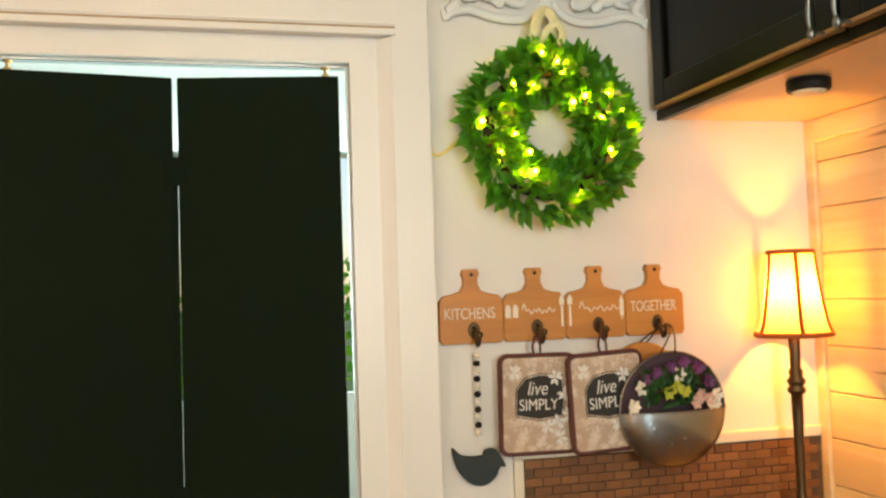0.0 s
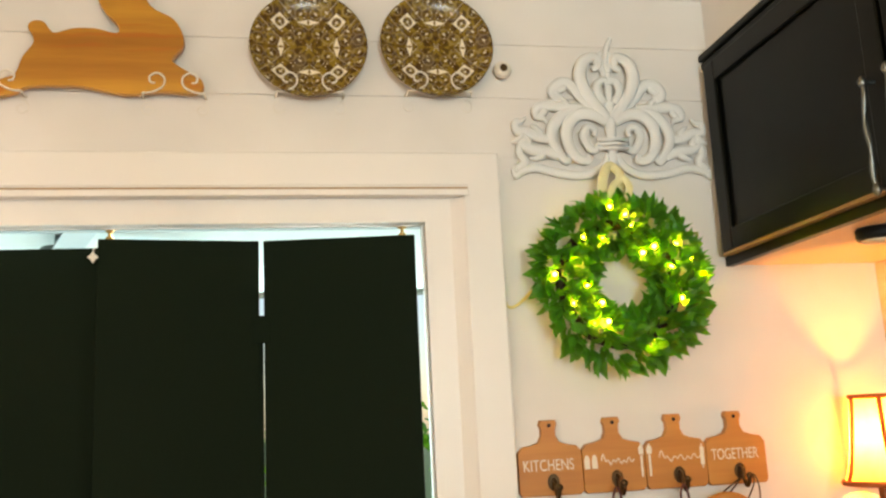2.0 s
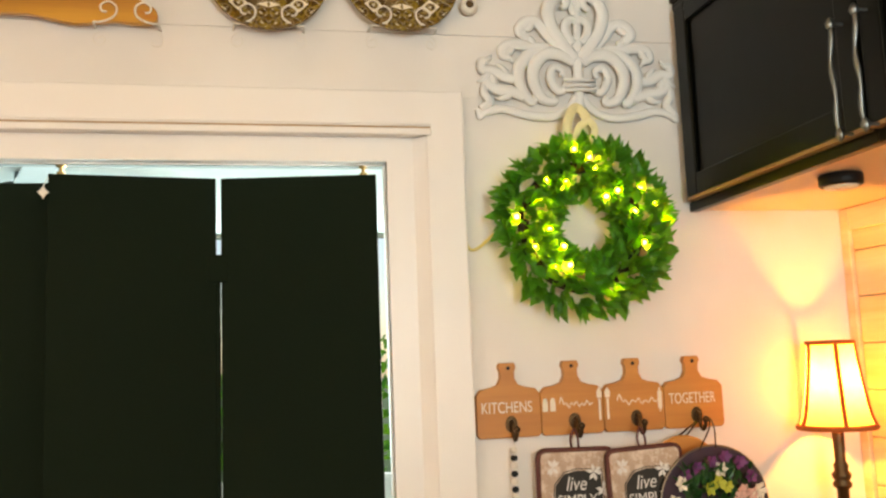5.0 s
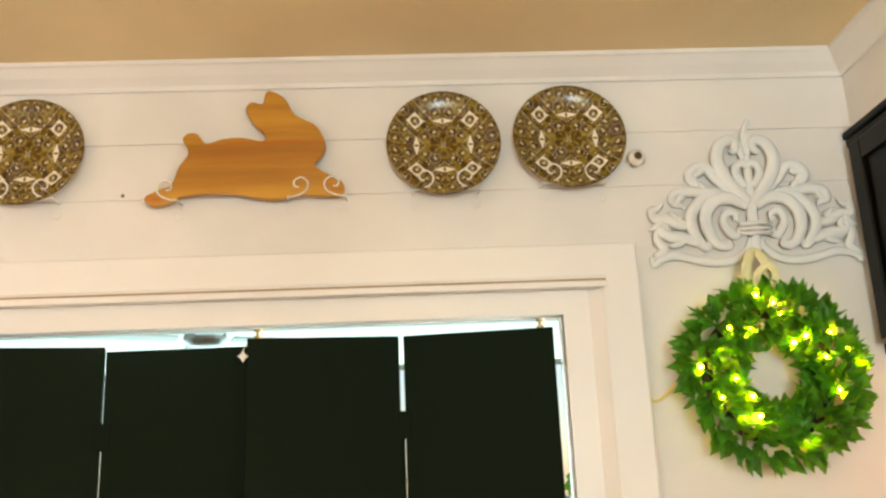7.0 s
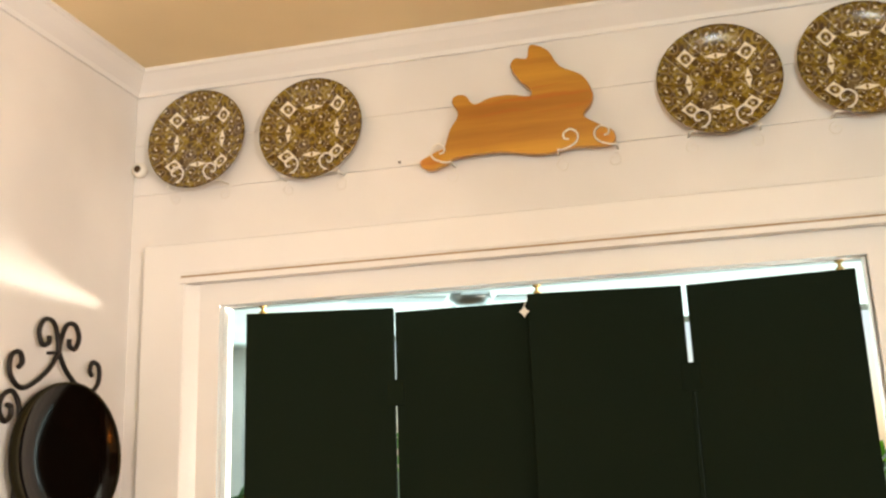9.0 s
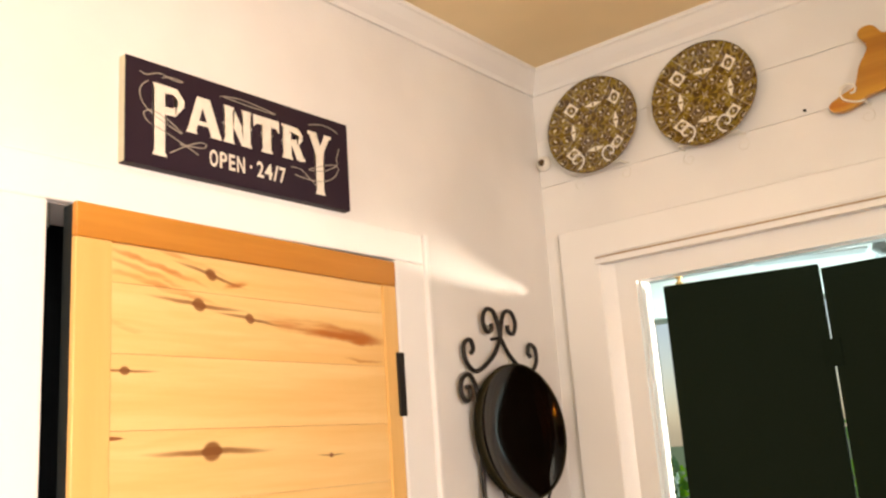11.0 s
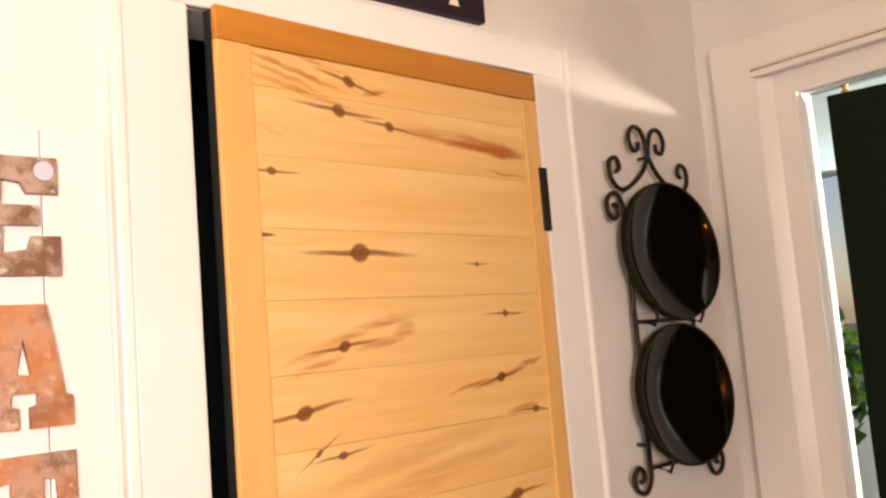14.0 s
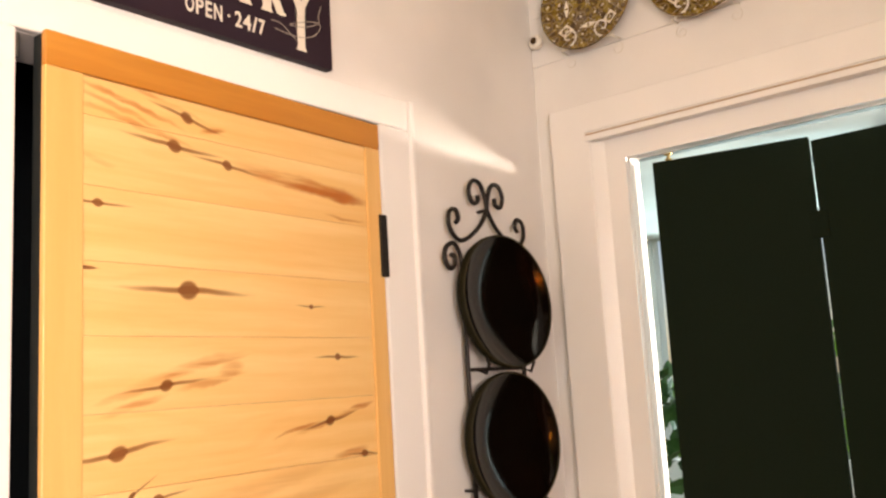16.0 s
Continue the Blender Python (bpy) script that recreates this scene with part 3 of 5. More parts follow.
for x in (-3.2, -1.75, -0.35, 1.05, 2.5):
    slab(bm, x, x + 0.1, 6.1, 6.2, 0.85, 2.457)
structure("wall_sunroom_north", bm, SUNWALL, "white sunroom wall with a row of windows", "wall")
structure("ground", box(-60, 60, 6.2, 120, -0.25, -0.15), plain("lawn", (0.06, 0.12, 0.03), 0.9, 6), "green garden lawn outside the sunroom", "ground")


def leaves(bm, rnd, n, place, length, width, spread=0.6):
    """n folded pointed leaves; place gives a base and a way for each."""
    for _ in range(n):
        p, d = place(rnd)
        d = (d + Vector((rnd.uniform(-1, 1), rnd.uniform(-1, 1), rnd.uniform(-1, 1))) * spread).normalized()
        l, w = length * rnd.uniform(0.7, 1.25), width * rnd.uniform(0.75, 1.25)
        s = d.cross(Vector((rnd.uniform(-1, 1), rnd.uniform(-1, 1), rnd.uniform(-1, 1)))).normalized()
        k = d.cross(s) * l * 0.12
        base, tip = bm.verts.new(p), bm.verts.new(p + d * l - k)
        m1, m2 = bm.verts.new(p + d * l * 0.33 + k * 0.6), bm.verts.new(p + d * l * 0.70 + k * 0.4)
        a1, a2 = bm.verts.new(p + d * l * 0.33 + s * w), bm.verts.new(p + d * l * 0.70 + s * w * 0.62)
        b1, b2 = bm.verts.new(p + d * l * 0.33 - s * w), bm.verts.new(p + d * l * 0.70 - s * w * 0.62)
        for f in ((base, a1, m1), (a1, a2, m2, m1), (a2, tip, m2), (base, m1, b1), (m1, m2, b2, b1), (m2, tip, b2)):
            bm.faces.new(f)
    return bm


def hedge():
    rnd = random.Random(3)
    ob = thing("hedge", (0, 8.2, -0.15), "leafy green garden hedge outside the windows", "hedge")

    def place(r):
        x = r.uniform(-5.5, 5.0)
        z = r.uniform(0.2, 1.75 + 0.25 * math.sin(x * 2.1))
        return Vector((x, r.uniform(-0.4, 0.4), z)), Vector((0, -0.6, 0.4))

    part("foliage", leaves(bmesh.new(), rnd, 2600, place, 0.16, 0.05), LEAF, ob)["kind"] = "stuff"
    for x in (-4, -2, 0, 2, 4):
        part("trunk", tube(bmesh.new(), [(x, 0, 0), (x + 0.05, 0, 0.6), (x, 0.02, 1.3)], [0.05, 0.04, 0.02]), BOARDWOOD, ob)


hedge()


def ceiling_fan():
    ob = thing("ceiling_fan", (-0.95, 4.1, 2.46), "white ceiling fan with flat blades in the sunroom", "ceiling fan")
    part("motor", lathe(bmesh.new(), ((0.02, 0), (0.035, -0.005), (0.035, -0.05), (0.09, -0.06), (0.10, -0.10), (0.07, -0.13), (0.01, -0.135)), 20), SILVER, ob, "", True)
    for i in range(4):
        b = box(0.12, 0.58, -0.06, 0.06, -0.100, -0.092, 0.003)
        bmesh.ops.rotate(b, verts=b.verts, cent=(0, 0, 0), matrix=Matrix.Rotation(radians(20 + 90 * i), 3, "Z"))
        part("blade", b, painted("fan_blade", (0.45, 0.55, 0.62)) if i == 0 else bpy.data.materials["fan_blade"], ob)


ceiling_fan()


def potted_plant(x, y, h, group):
    rnd = random.Random(int(abs(x) * 100))
    ob = thing("potted_plant", (x, y, 0), "green leafy houseplant in a dark pot on a stand", "plant", group)
    part("stand", lathe(bmesh.new(), ((0.14, 0), (0.14, 0.02), (0.03, 0.04), (0.03, 0.6), (0.16, 0.62), (0.16, 0.64)), 16), BLACK, ob)
    part("pot", lathe(bmesh.new(), ((0.10, 0.64), (0.14, 0.86), (0.15, 0.86), (0.13, 0.85)), 18), BLACK, ob)
    place = lambda r: (Vector((r.gauss(0, 0.10), r.gauss(0, 0.10), r.uniform(0.86, h))), Vector((r.gauss(0, 0.5), r.gauss(0, 0.5), 0.5)))
    part("foliage", leaves(bmesh.new(), rnd, 160, place, 0.13, 0.035), HOUSELEAF, ob)["kind"] = "stuff"


potted_plant(-2.20, 4.0, 1.46, "sunroom plants")
potted_plant(0.95, 4.2, 1.55, "sunroom plants")


# ---- bifold doors in the doorway ----
def bifold(name, panels, group, taper):
    ob = thing(name, (0, 0, 0), "black bifold door pair hung from a track in the white doorway", "bifold door", group)
    for ((x0, y0), (x1, y1), top), lean in zip(panels, (1, -1) if taper else (0, 0)):
        d = Vector((x1 - x0, y1 - y0, 0))
        b = box(0.003, d.length - 0.003, -0.014, 0.014, 0.015, top, 0.002)
        for v in b.verts:
            if v.co.z < 1.0:
                v.co.x += lean * 0.006 * (v.co.x > 0.1 if lean > 0 else v.co.x < 0.1)
        bmesh.ops.transform(b, verts=b.verts, matrix=Matrix.Translation((x0, y0, 0)) @ Matrix.Rotation(math.atan2(d.y, d.x), 4, "Z"))
        part("panel", b, BIFOLD, ob)
    (hx, hy) = panels[0][1]
    for z in (0.35, 1.08, 1.806):
        part("hinge", box(hx - 0.020, hx + 0.024, hy - 0.018, hy - 0.006, z - 0.032, z + 0.032, 0.002), BIFOLD, ob)
    return ob


def pivot_pin(parent, x, y, top):
    b = lathe(bmesh.new(), ((0.006, top - 0.002), (0.009, top), (0.009, top + 0.006), (0.004, top + 0.008), (0.004, OT - 0.006), (0.010, OT - 0.004), (0.010, OT + 0.001)), 10, (x, y, 0))
    part("pivot_pin", b, BRASS, parent, "aged brass pivot pin")


left = bifold("bifold_door", (((-1.120, 2.105), (-0.749, 2.180), 2.018), ((-0.748, 2.180), (-0.385, 2.172), 2.007)), "bifold doors", False)
right = bifold("bifold_door", (((-0.405, 2.112), (-0.046, 2.158), 2.016), ((-0.038, 2.158), (0.322, 2.102), 2.016)), "bifold doors", False)
# added strips: two narrow the bright slit, the third blocks stray light
part("edge_strip", box(-0.0374, -0.0290, 2.180, 2.240, 0.02, 1.776), BIFOLD, right)
part("edge_strip", box(-0.050, -0.0390, 2.146, 2.162, 0.02, 1.776), BIFOLD, right)
part("edge_strip", box(-0.404, -0.392, 2.124, 2.164, 0.02, 2.0), BIFOLD, right)
pivot_pin(left, -1.078, 2.112, 2.018)
pivot_pin(right, -0.378, 2.116, 2.016)
pivot_pin(right, 0.290, 2.108, 2.016)
b = cutout(bmesh.new(), [(0.012 * math.sin(a), 0.014 * math.cos(a)) if i % 2 == 0 else (0.007 * math.sin(a), 0.008 * math.cos(a)) for i, a in enumerate(2 * math.pi * j / 8 for j in range(8))], -0.003, 0.003)
tagb = part("door_tag", b, WIRE)
tagb.location = (-0.407, 2.088, 1.972)
tagged(tagb, "small white star tag hanging beside the black door", "tag")
b = tube(bmesh.new(), [(-0.407, 2.088, 1.985), (-0.402, 2.095, 2.002), (-0.395, 2.108, 2.0115)], 0.0012, 5)
part("tag_string", b, WIRE, right, "thin white string")


# ---- pantry door ----
def pantry_door():
    ob = thing("pantry_door", (-1.41, 1.395, 0), "knotty pine plank pantry door standing slightly ajar", "door", "", 90 + 2.68)
    W, T = 0.75, 2.054
    part("core", box(-W + 0.002, -0.002, 0.010, 0.038, 0.01, T - 0.002), DOOREDGE, ob, "black painted door core and edge")
    part("stile", box(-W, -W + 0.062, 0.0, 0.012, 0.01, T - 0.055, 0.002), DOORFRAME, ob, "orange stained pine stile")
    part("stile", box(-0.044, 0.0, 0.0, 0.012, 0.01, T - 0.055, 0.002), DOORFRAME, ob, "orange stained pine stile")
    part("rail", box(-W, 0.0, -0.001, 0.012, T - 0.055, T, 0.002), DOORRAIL, ob, "orange stained pine rail")
    z = T - 0.0555
    for h in (0.0625, 0.111, 0.117, 0.114, 0.116, 0.117, 0.112, 0.115, 0.118, 0.112, 0.115, 0.118, 0.112, 0.115, 0.118, 0.112, 0.115, 0.10):
        lo = max(z - h, 0.011)
        part("plank", box(-W + 0.0625, -0.0445, 0.004, 0.0125, lo + 0.0002, z - 0.0002, 0.0006), PLANK, ob)
        z = lo
        if z < 0.03:
            break
    part("hinge", box(-0.012, 0.010, -0.006, 0.004, 1.722, 1.856, 0.003), IRON, ob, "black iron strap hinge")
    part("hinge", box(-0.012, 0.010, -0.006, 0.004, 0.25, 0.384, 0.003), IRON, ob, "black iron strap hinge")


pantry_door()


# ---- pantry sign ----
def pantry_sign():
    y0, y1, z0, z1 = 0.745, 1.266, 2.149, 2.339
    ob = thing("pantry_sign", (WX, y0, z0), "dark plaque sign reading pantry above the door", "sign", "", 90)
    w, h = y1 - y0, z1 - z0
    part("board", box(0, w, -0.018, 0.0, 0, h, 0.001), SIGNEDGE, ob, "pale wooden board edge")
    part("face", box(0.0005, w + 0.0005, -0.0205, -0.018, -0.001, h - 0.0005), SIGNFACE, ob, "near-black printed face")
    part("bottom_strip", box(0.001, w, -0.018, -0.001, -0.0015, 0.0), SIGNFACE, ob, "near-black strip along the board's underside")
    front, level, kx, kz = -0.0208, [0], w / 0.513, h / 0.186

    def shape(bm, pts):
        """One flat stroke, each a hair prouder than the last."""
        level[0] += 1
        lift = 0.00012 * (level[0] % 6)
        a = [bm.verts.new((kx * x, front - lift, kz * z)) for x, z in pts]
        b = [bm.verts.new((kx * x, front + 0.0003, kz * z)) for x, z in pts]
        top = bm.faces.new(a)
        for i in range(len(pts)):
            bm.faces.new((a[i - 1], a[i], b[i], b[i - 1]))
        bmesh.ops.triangulate(bm, faces=[top])

    def slant(bm, x0, za, x1, zb, wide):
        shape(bm, ((x0 - wide / 2, za), (x0 + wide / 2, za), (x1 + wide / 2, zb), (x1 - wide / 2, zb)))

    def stem(bm, x, za, zb, wide, spur):
        """An upright with flared feet and a pointed spur on both sides."""
        s, f = wide / 2, wide * 0.72
        right = [(f, za), (s, za + 0.009), (s, spur - 0.006), (s + 0.005, spur), (s, spur + 0.006), (s, zb - 0.009), (f, zb)]
        shape(bm, [(x + u, z) for u, z in right] + [(x - u, z) for u, z in right[::-1]])

    def bowl(bm, x, top, reach, low, thick):
        m = (top + low) / 2
        out = ((x, top), (x + reach * 0.68, top - 0.001), (x + reach, m + 0.007), (x + reach, m - 0.004), (x + reach * 0.62, low), (x, low - 0.001))
        hole = ((x, low + thick), (x + reach * 0.48, low + thick), (x + reach - thick * 0.95, m - 0.001), (x + reach - thick * 0.95, m + 0.004), (x + reach * 0.52, top - thick), (x, top - thick))
        shape(bm, out + hole)

    def letter(draw):
        bm = bmesh.new()
        draw(bm)
        part("letter", bm, LETTERING, ob)

    def draw_p(bm):
        stem(bm, 0.0650, 0.021, 0.150, 0.0205, 0.112)
        bowl(bm, 0.068, 0.150, 0.046, 0.098, 0.0135)

    def draw_a(bm):
        slant(bm, 0.1285, 0.080, 0.1490, 0.148, 0.0175)
        slant(bm, 0.1805, 0.080, 0.1565, 0.148, 0.0215)
        shape(bm, ((0.134, 0.095), (0.176, 0.095), (0.176, 0.103), (0.134, 0.103)))
        shape(bm, ((0.117, 0.077), (0.141, 0.077), (0.137, 0.086), (0.122, 0.086)))
        shape(bm, ((0.168, 0.077), (0.193, 0.077), (0.190, 0.086), (0.172, 0.086)))
        shape(bm, ((0.131, 0.112), (0.137, 0.104), (0.140, 0.120)))
        shape(bm, ((0.181, 0.114), (0.173, 0.106), (0.170, 0.122)))

    def draw_n(bm):
        stem(bm, 0.2090, 0.077, 0.148, 0.018, 0.113)
        stem(bm, 0.2495, 0.077, 0.148, 0.0165, 0.115)
        slant(bm, 0.2500, 0.077, 0.2080, 0.148, 0.023)

    def draw_t(bm):
        stem(bm, 0.2975, 0.077, 0.146, 0.0205, 0.114)
        shape(bm, ((0.266, 0.122), (0.273, 0.130), (0.321, 0.130), (0.328, 0.122), (0.328, 0.147), (0.266, 0.147)))

    def draw_r(bm):
        stem(bm, 0.3480, 0.077, 0.146, 0.0200, 0.112)
        bowl(bm, 0.350, 0.146, 0.038, 0.106, 0.0135)
        slant(bm, 0.3825, 0.079, 0.3670, 0.112, 0.020)
        shape(bm, ((0.377, 0.077), (0.394, 0.079), (0.394, 0.085), (0.378, 0.087)))

    def draw_y(bm):
        stem(bm, 0.4320, 0.019, 0.112, 0.0190, 0.100)
        slant(bm, 0.4320, 0.102, 0.4150, 0.147, 0.021)
        slant(bm, 0.4330, 0.102, 0.4555, 0.147, 0.0155)
        shape(bm, ((0.402, 0.141), (0.426, 0.141), (0.426, 0.148), (0.402, 0.148)))
        shape(bm, ((0.446, 0.141), (0.465, 0.141), (0.465, 0.148), (0.446, 0.148)))

    for draw in (draw_p, draw_a, draw_n, draw_t, draw_r, draw_y):
        letter(draw)
    face = lambda x, z: Matrix.Translation((kx * x, -0.0207, kz * z)) @ Matrix.Rotation(radians(90), 4, "X")
    for ch, x, wide in (("O", 0.166, 0.018), ("P", 0.188, 0.016), ("E", 0.208, 0.014), ("N", 0.226, 0.018), ("2", 0.272, 0.016), ("4", 0.290, 0.019), ("/", 0.311, 0.013), ("7", 0.326, 0.016)):
        lettering("subtitle", ch, 0.043, face(x, 0.026), LETTERING, ob, 0.0004, squeeze=wide, bold=0.0008)
    part("dot", lathe(bmesh.new(), ((0.003, -0.0205), (0.003, -0.0211)), 10, (kx * 0.258, 0, kz * 0.041), "y"), LETTERING, ob)
    for pts in ([(0.027, 0.163), (0.040, 0.160), (0.064, 0.169), (0.095, 0.164), (0.111, 0.166), (0.090, 0.168), (0.070, 0.163)],
                [(0.043, 0.150), (0.030, 0.138), (0.027, 0.121), (0.036, 0.104), (0.060, 0.088), (0.109, 0.070), (0.080, 0.089), (0.050, 0.098), (0.034, 0.090), (0.045, 0.075), (0.075, 0.066), (0.143, 0.039)],
                [(0.085, 0.030), (0.115, 0.048), (0.145, 0.062), (0.159, 0.061), (0.150, 0.053), (0.105, 0.050)],
                [(0.357, 0.062), (0.380, 0.062), (0.403, 0.048), (0.421, 0.036)],
                [(0.365, 0.048), (0.400, 0.045), (0.440, 0.048), (0.470, 0.062), (0.484, 0.085), (0.460, 0.087), (0.403, 0.066), (0.440, 0.070), (0.478, 0.088), (0.480, 0.105), (0.488, 0.127)],
                [(0.406, 0.160), (0.440, 0.168), (0.470, 0.166), (0.486, 0.160)],
                [(0.190, 0.162), (0.240, 0.168), (0.320, 0.160), (0.250, 0.160), (0.200, 0.163)]):
        part("flourish", tube(bmesh.new(), smooth_path([(kx * x, front, kz * z) for x, z in pts]), 0.0011, 5, 0.4), PALEPRINT, ob)


pantry_sign()


# ---- rusty letters on a white board ----
def plank_board():
    ob = thing("plank_board", (WX, 0.488, 1.0), "white painted tongue and groove board on the wall", "wall board", "", 90)
    part("plank", box(-0.088, -0.001, -0.009, 0.0, 0.0, 0.842, 0.0015), TRIM, ob)
    for i in range(7):
        part("plank", box(-0.088 - 0.09 * (i + 1), -0.0895 - 0.09 * i, -0.009, 0.0, 0.0, 0.842, 0.0015), TRIM, ob)


plank_board()


def tin_letter(kind, right, z0, z1):
    """A slab-serif tin letter; right is its edge in y."""
    w, h = 0.122, z1 - z0
    ob = thing("tin_letter", (WX + 0.0085, right, z0), "rusty brown tin slab letter on the white board", "letter", "tin letters", 90)
    bm = bmesh.new()
    a, b = -0.014, -0.002

    def piece(pts):
        one = cutout(bmesh.new(), [(-w + w * x, h * z) for x, z in pts], a, b, 0.0 if kind == "A" else 0.0008)
        me = bpy.data.meshes.new("piece")
        one.to_mesh(me)
        one.free()
        bm.from_mesh(me)
        bpy.data.meshes.remove(me)

    if kind == "E":
        piece(((0, 0), (1, 0), (1, 0.33), (0.70, 0.33), (0.66, 0.22), (0.40, 0.19), (0.40, 0.42), (0.78, 0.42), (0.78, 0.59), (0.40, 0.59), (0.40, 0.80), (0.60, 0.78), (0.66, 0.69), (0.98, 0.69), (0.98, 1), (0, 1), (0, 0.80), (0.08, 0.78), (0.08, 0.22), (0, 0.20)))
    elif kind == "A":
        for s in (-1, 1):
            pts = [(0.500, 1.0), (0.75, 1.0), (0.92, 0.26), (1.0, 0.24), (1.0, 0.0), (0.56, 0.0), (0.56, 0.17), (0.64, 0.19), (0.64, 0.28), (0.500, 0.28), (0.500, 0.43), (0.58, 0.43), (0.500, 0.73)]
            piece([(0.5 + s * (x - 0.5), z) for x, z in pts])
    else:
        piece(((0.25, 0), (0.75, 0), (0.75, 0.14), (0.66, 0.16), (0.66, 0.80), (0.80, 0.78), (0.82, 0.55), (1, 0.55), (1, 1), (0, 1), (0, 0.55), (0.18, 0.55), (0.20, 0.78), (0.34, 0.80), (0.34, 0.16), (0.25, 0.14)))
    part("plate", bm, RUSTS[kind], ob)
    if kind == "E":
        for sx in (-0.020, -0.101):
            part("socket", lathe(bmesh.new(), ((0.013, a - 0.003), (0.013, a), (0.011, a + 0.002)), 18, (sx, 0, h * 0.88), "y"), ENAMEL, ob, "pale round bulb socket")


ENAMEL = painted("enamel_grey", (0.55, 0.58, 0.68))
tin_letter("E", 0.418, 1.640, 1.800)
tin_letter("A", 0.427, 1.441, 1.602)
tin_letter("T", 0.428, 1.250, 1.408)


# ---- plate rack with two dark plates ----
def plate_rack():
    cy = 1.757
    ob = thing("plate_rack", (WX, cy, 1.15), "black wrought iron wall plate rack with scrolled crest", "plate rack", "", 90)
    d = -0.030
    def bar(name, pts, r=0.0055):
        part(name, tube(bmesh.new(), [(x, y, z) for x, y, z in pts], r, 8, 1.0, (0, 1, 0)), IRON, ob, "", True)
    flat = lambda pts, y=d: [(x, y, z - 1.15) for x, z in pts]
    for s in (-1, 1):
        bar("side_bar", flat([(s * 0.112, 1.735), (s * 0.112, 1.60), (s * 0.112, 1.40), (s * 0.112, 1.215)]))
        bar("side_scroll", flat(smooth_path([(s * 0.112, 1.735), (s * 0.114, 1.782), (s * 0.136, 1.812), (s * 0.164, 1.802), (s * 0.172, 1.774), (s * 0.156, 1.752), (s * 0.138, 1.762), (s * 0.138, 1.782), (s * 0.150, 1.784)], 5)))
        arm = smooth_path([(0.0, 1.905), (s * 0.030, 1.865), (s * 0.080, 1.830), (s * 0.118, 1.822), (s * 0.148, 1.848), (s * 0.148, 1.884), (s * 0.124, 1.894), (s * 0.114, 1.874), (s * 0.124, 1.862)], 5)
        bar("crest_arm", flat(arm))
        curl = smooth_path([(0.0, 1.900), (s * 0.004, 1.930), (s * 0.022, 1.968), (s * 0.052, 1.972), (s * 0.068, 1.945), (s * 0.056, 1.918), (s * 0.036, 1.922), (s * 0.034, 1.938)], 5)
        bar("crest_curl", flat(curl))
        foot = smooth_path([(s * 0.112, 1.215), (s * 0.114, 1.176), (s * 0.136, 1.150), (s * 0.164, 1.160), (s * 0.172, 1.188), (s * 0.154, 1.206), (s * 0.138, 1.194), (s * 0.140, 1.178), (s * 0.152, 1.176)], 5)
        bar("foot_scroll", flat(foot))
        for zc in (1.515, 1.195):
            bar("plate_hook", [(s * 0.090, d, zc - 1.145), (s * 0.090, d - 0.035, zc - 1.155), (s * 0.090, d - 0.045, zc - 1.135), (s * 0.090, d - 0.036, zc - 1.115)], 0.004)
    for z in (1.52, 1.20):
        bar("cross_bar", flat([(-0.112, z), (0.0, z), (0.112, z)]), 0.0045)
    bar("stand_off", [(0, -0.001, 0.755), (0, d, 0.755)], 0.004)
    bar("stand_off", [(-0.112, -0.001, 0.10), (-0.112, d, 0.10)], 0.004)
    bar("stand_off", [(0.112, -0.001, 0.10), (0.112, d, 0.10)], 0.004)


plate_rack()


def glossy_dark():
    k = Nodes("dark_glazed_plate", 0.10)
    k.bsdf.inputs["Specular IOR Level"].default_value = 0.22
    n = k.noise(k.obj, 7, 3)
    k.colour(k.mix(n, (0.002, 0.0014, 0.001), (0.005, 0.002, 0.001)))
    return k.mat


GLAZE = glossy_dark()
RIM = plain("plate_flank_olive", (0.012, 0.0100, 0.0035), 0.6, 60, 0.06)
EDGE = plain("plate_rim_olive", (0.026, 0.022, 0.010), 0.5, 60, 0.12)
for y, z, r in ((1.764, 1.676, 0.161), (1.758, 1.350, 0.160)):
    ob = thing("dark_plate", (WX + 0.032, y, z), "dark brown glazed round plate in the iron rack", "plate", "plates in the rack")
    ob.matrix_basis = pose(WX + 0.037, y, z, 0, -4, -4)
    dish = [(r * 0.99 * q, 0.009 + 0.029 * q ** 3.2) for q in (1.0, 0.97, 0.93, 0.88, 0.82, 0.75, 0.66, 0.55, 0.42, 0.25, 0.08)]
    part("bowl", lathe(bmesh.new(), [(0.02, 0.004), (r * 0.60, 0.0075), (r * 0.93, 0.026)] + dish, 56, (0, 0, 0), "x"), GLAZE, ob, "", True)
    part("flank", lathe(bmesh.new(), ((0.07, 0.000), (r * 0.72, 0.001), (r * 0.90, 0.006), (r * 0.975, 0.016), (r, 0.028), (r - 0.001, 0.0395), (r * 0.95, 0.032), (r * 0.84, 0.018), (r * 0.60, 0.004), (0.07, 0.003)), 48, (0, 0, 0), "x"), RIM, ob, "olive brown outside of the dish", True)
    ring = [(0.0395, (r - 0.003) * math.cos(a), (r - 0.003) * math.sin(a)) for a in (2 * math.pi * i / 48 for i in range(49))]
    part("rim", tube(bmesh.new(), ring, 0.0026, 6, 1.0, (1, 0, 0)), EDGE, ob, "paler olive rim", True)


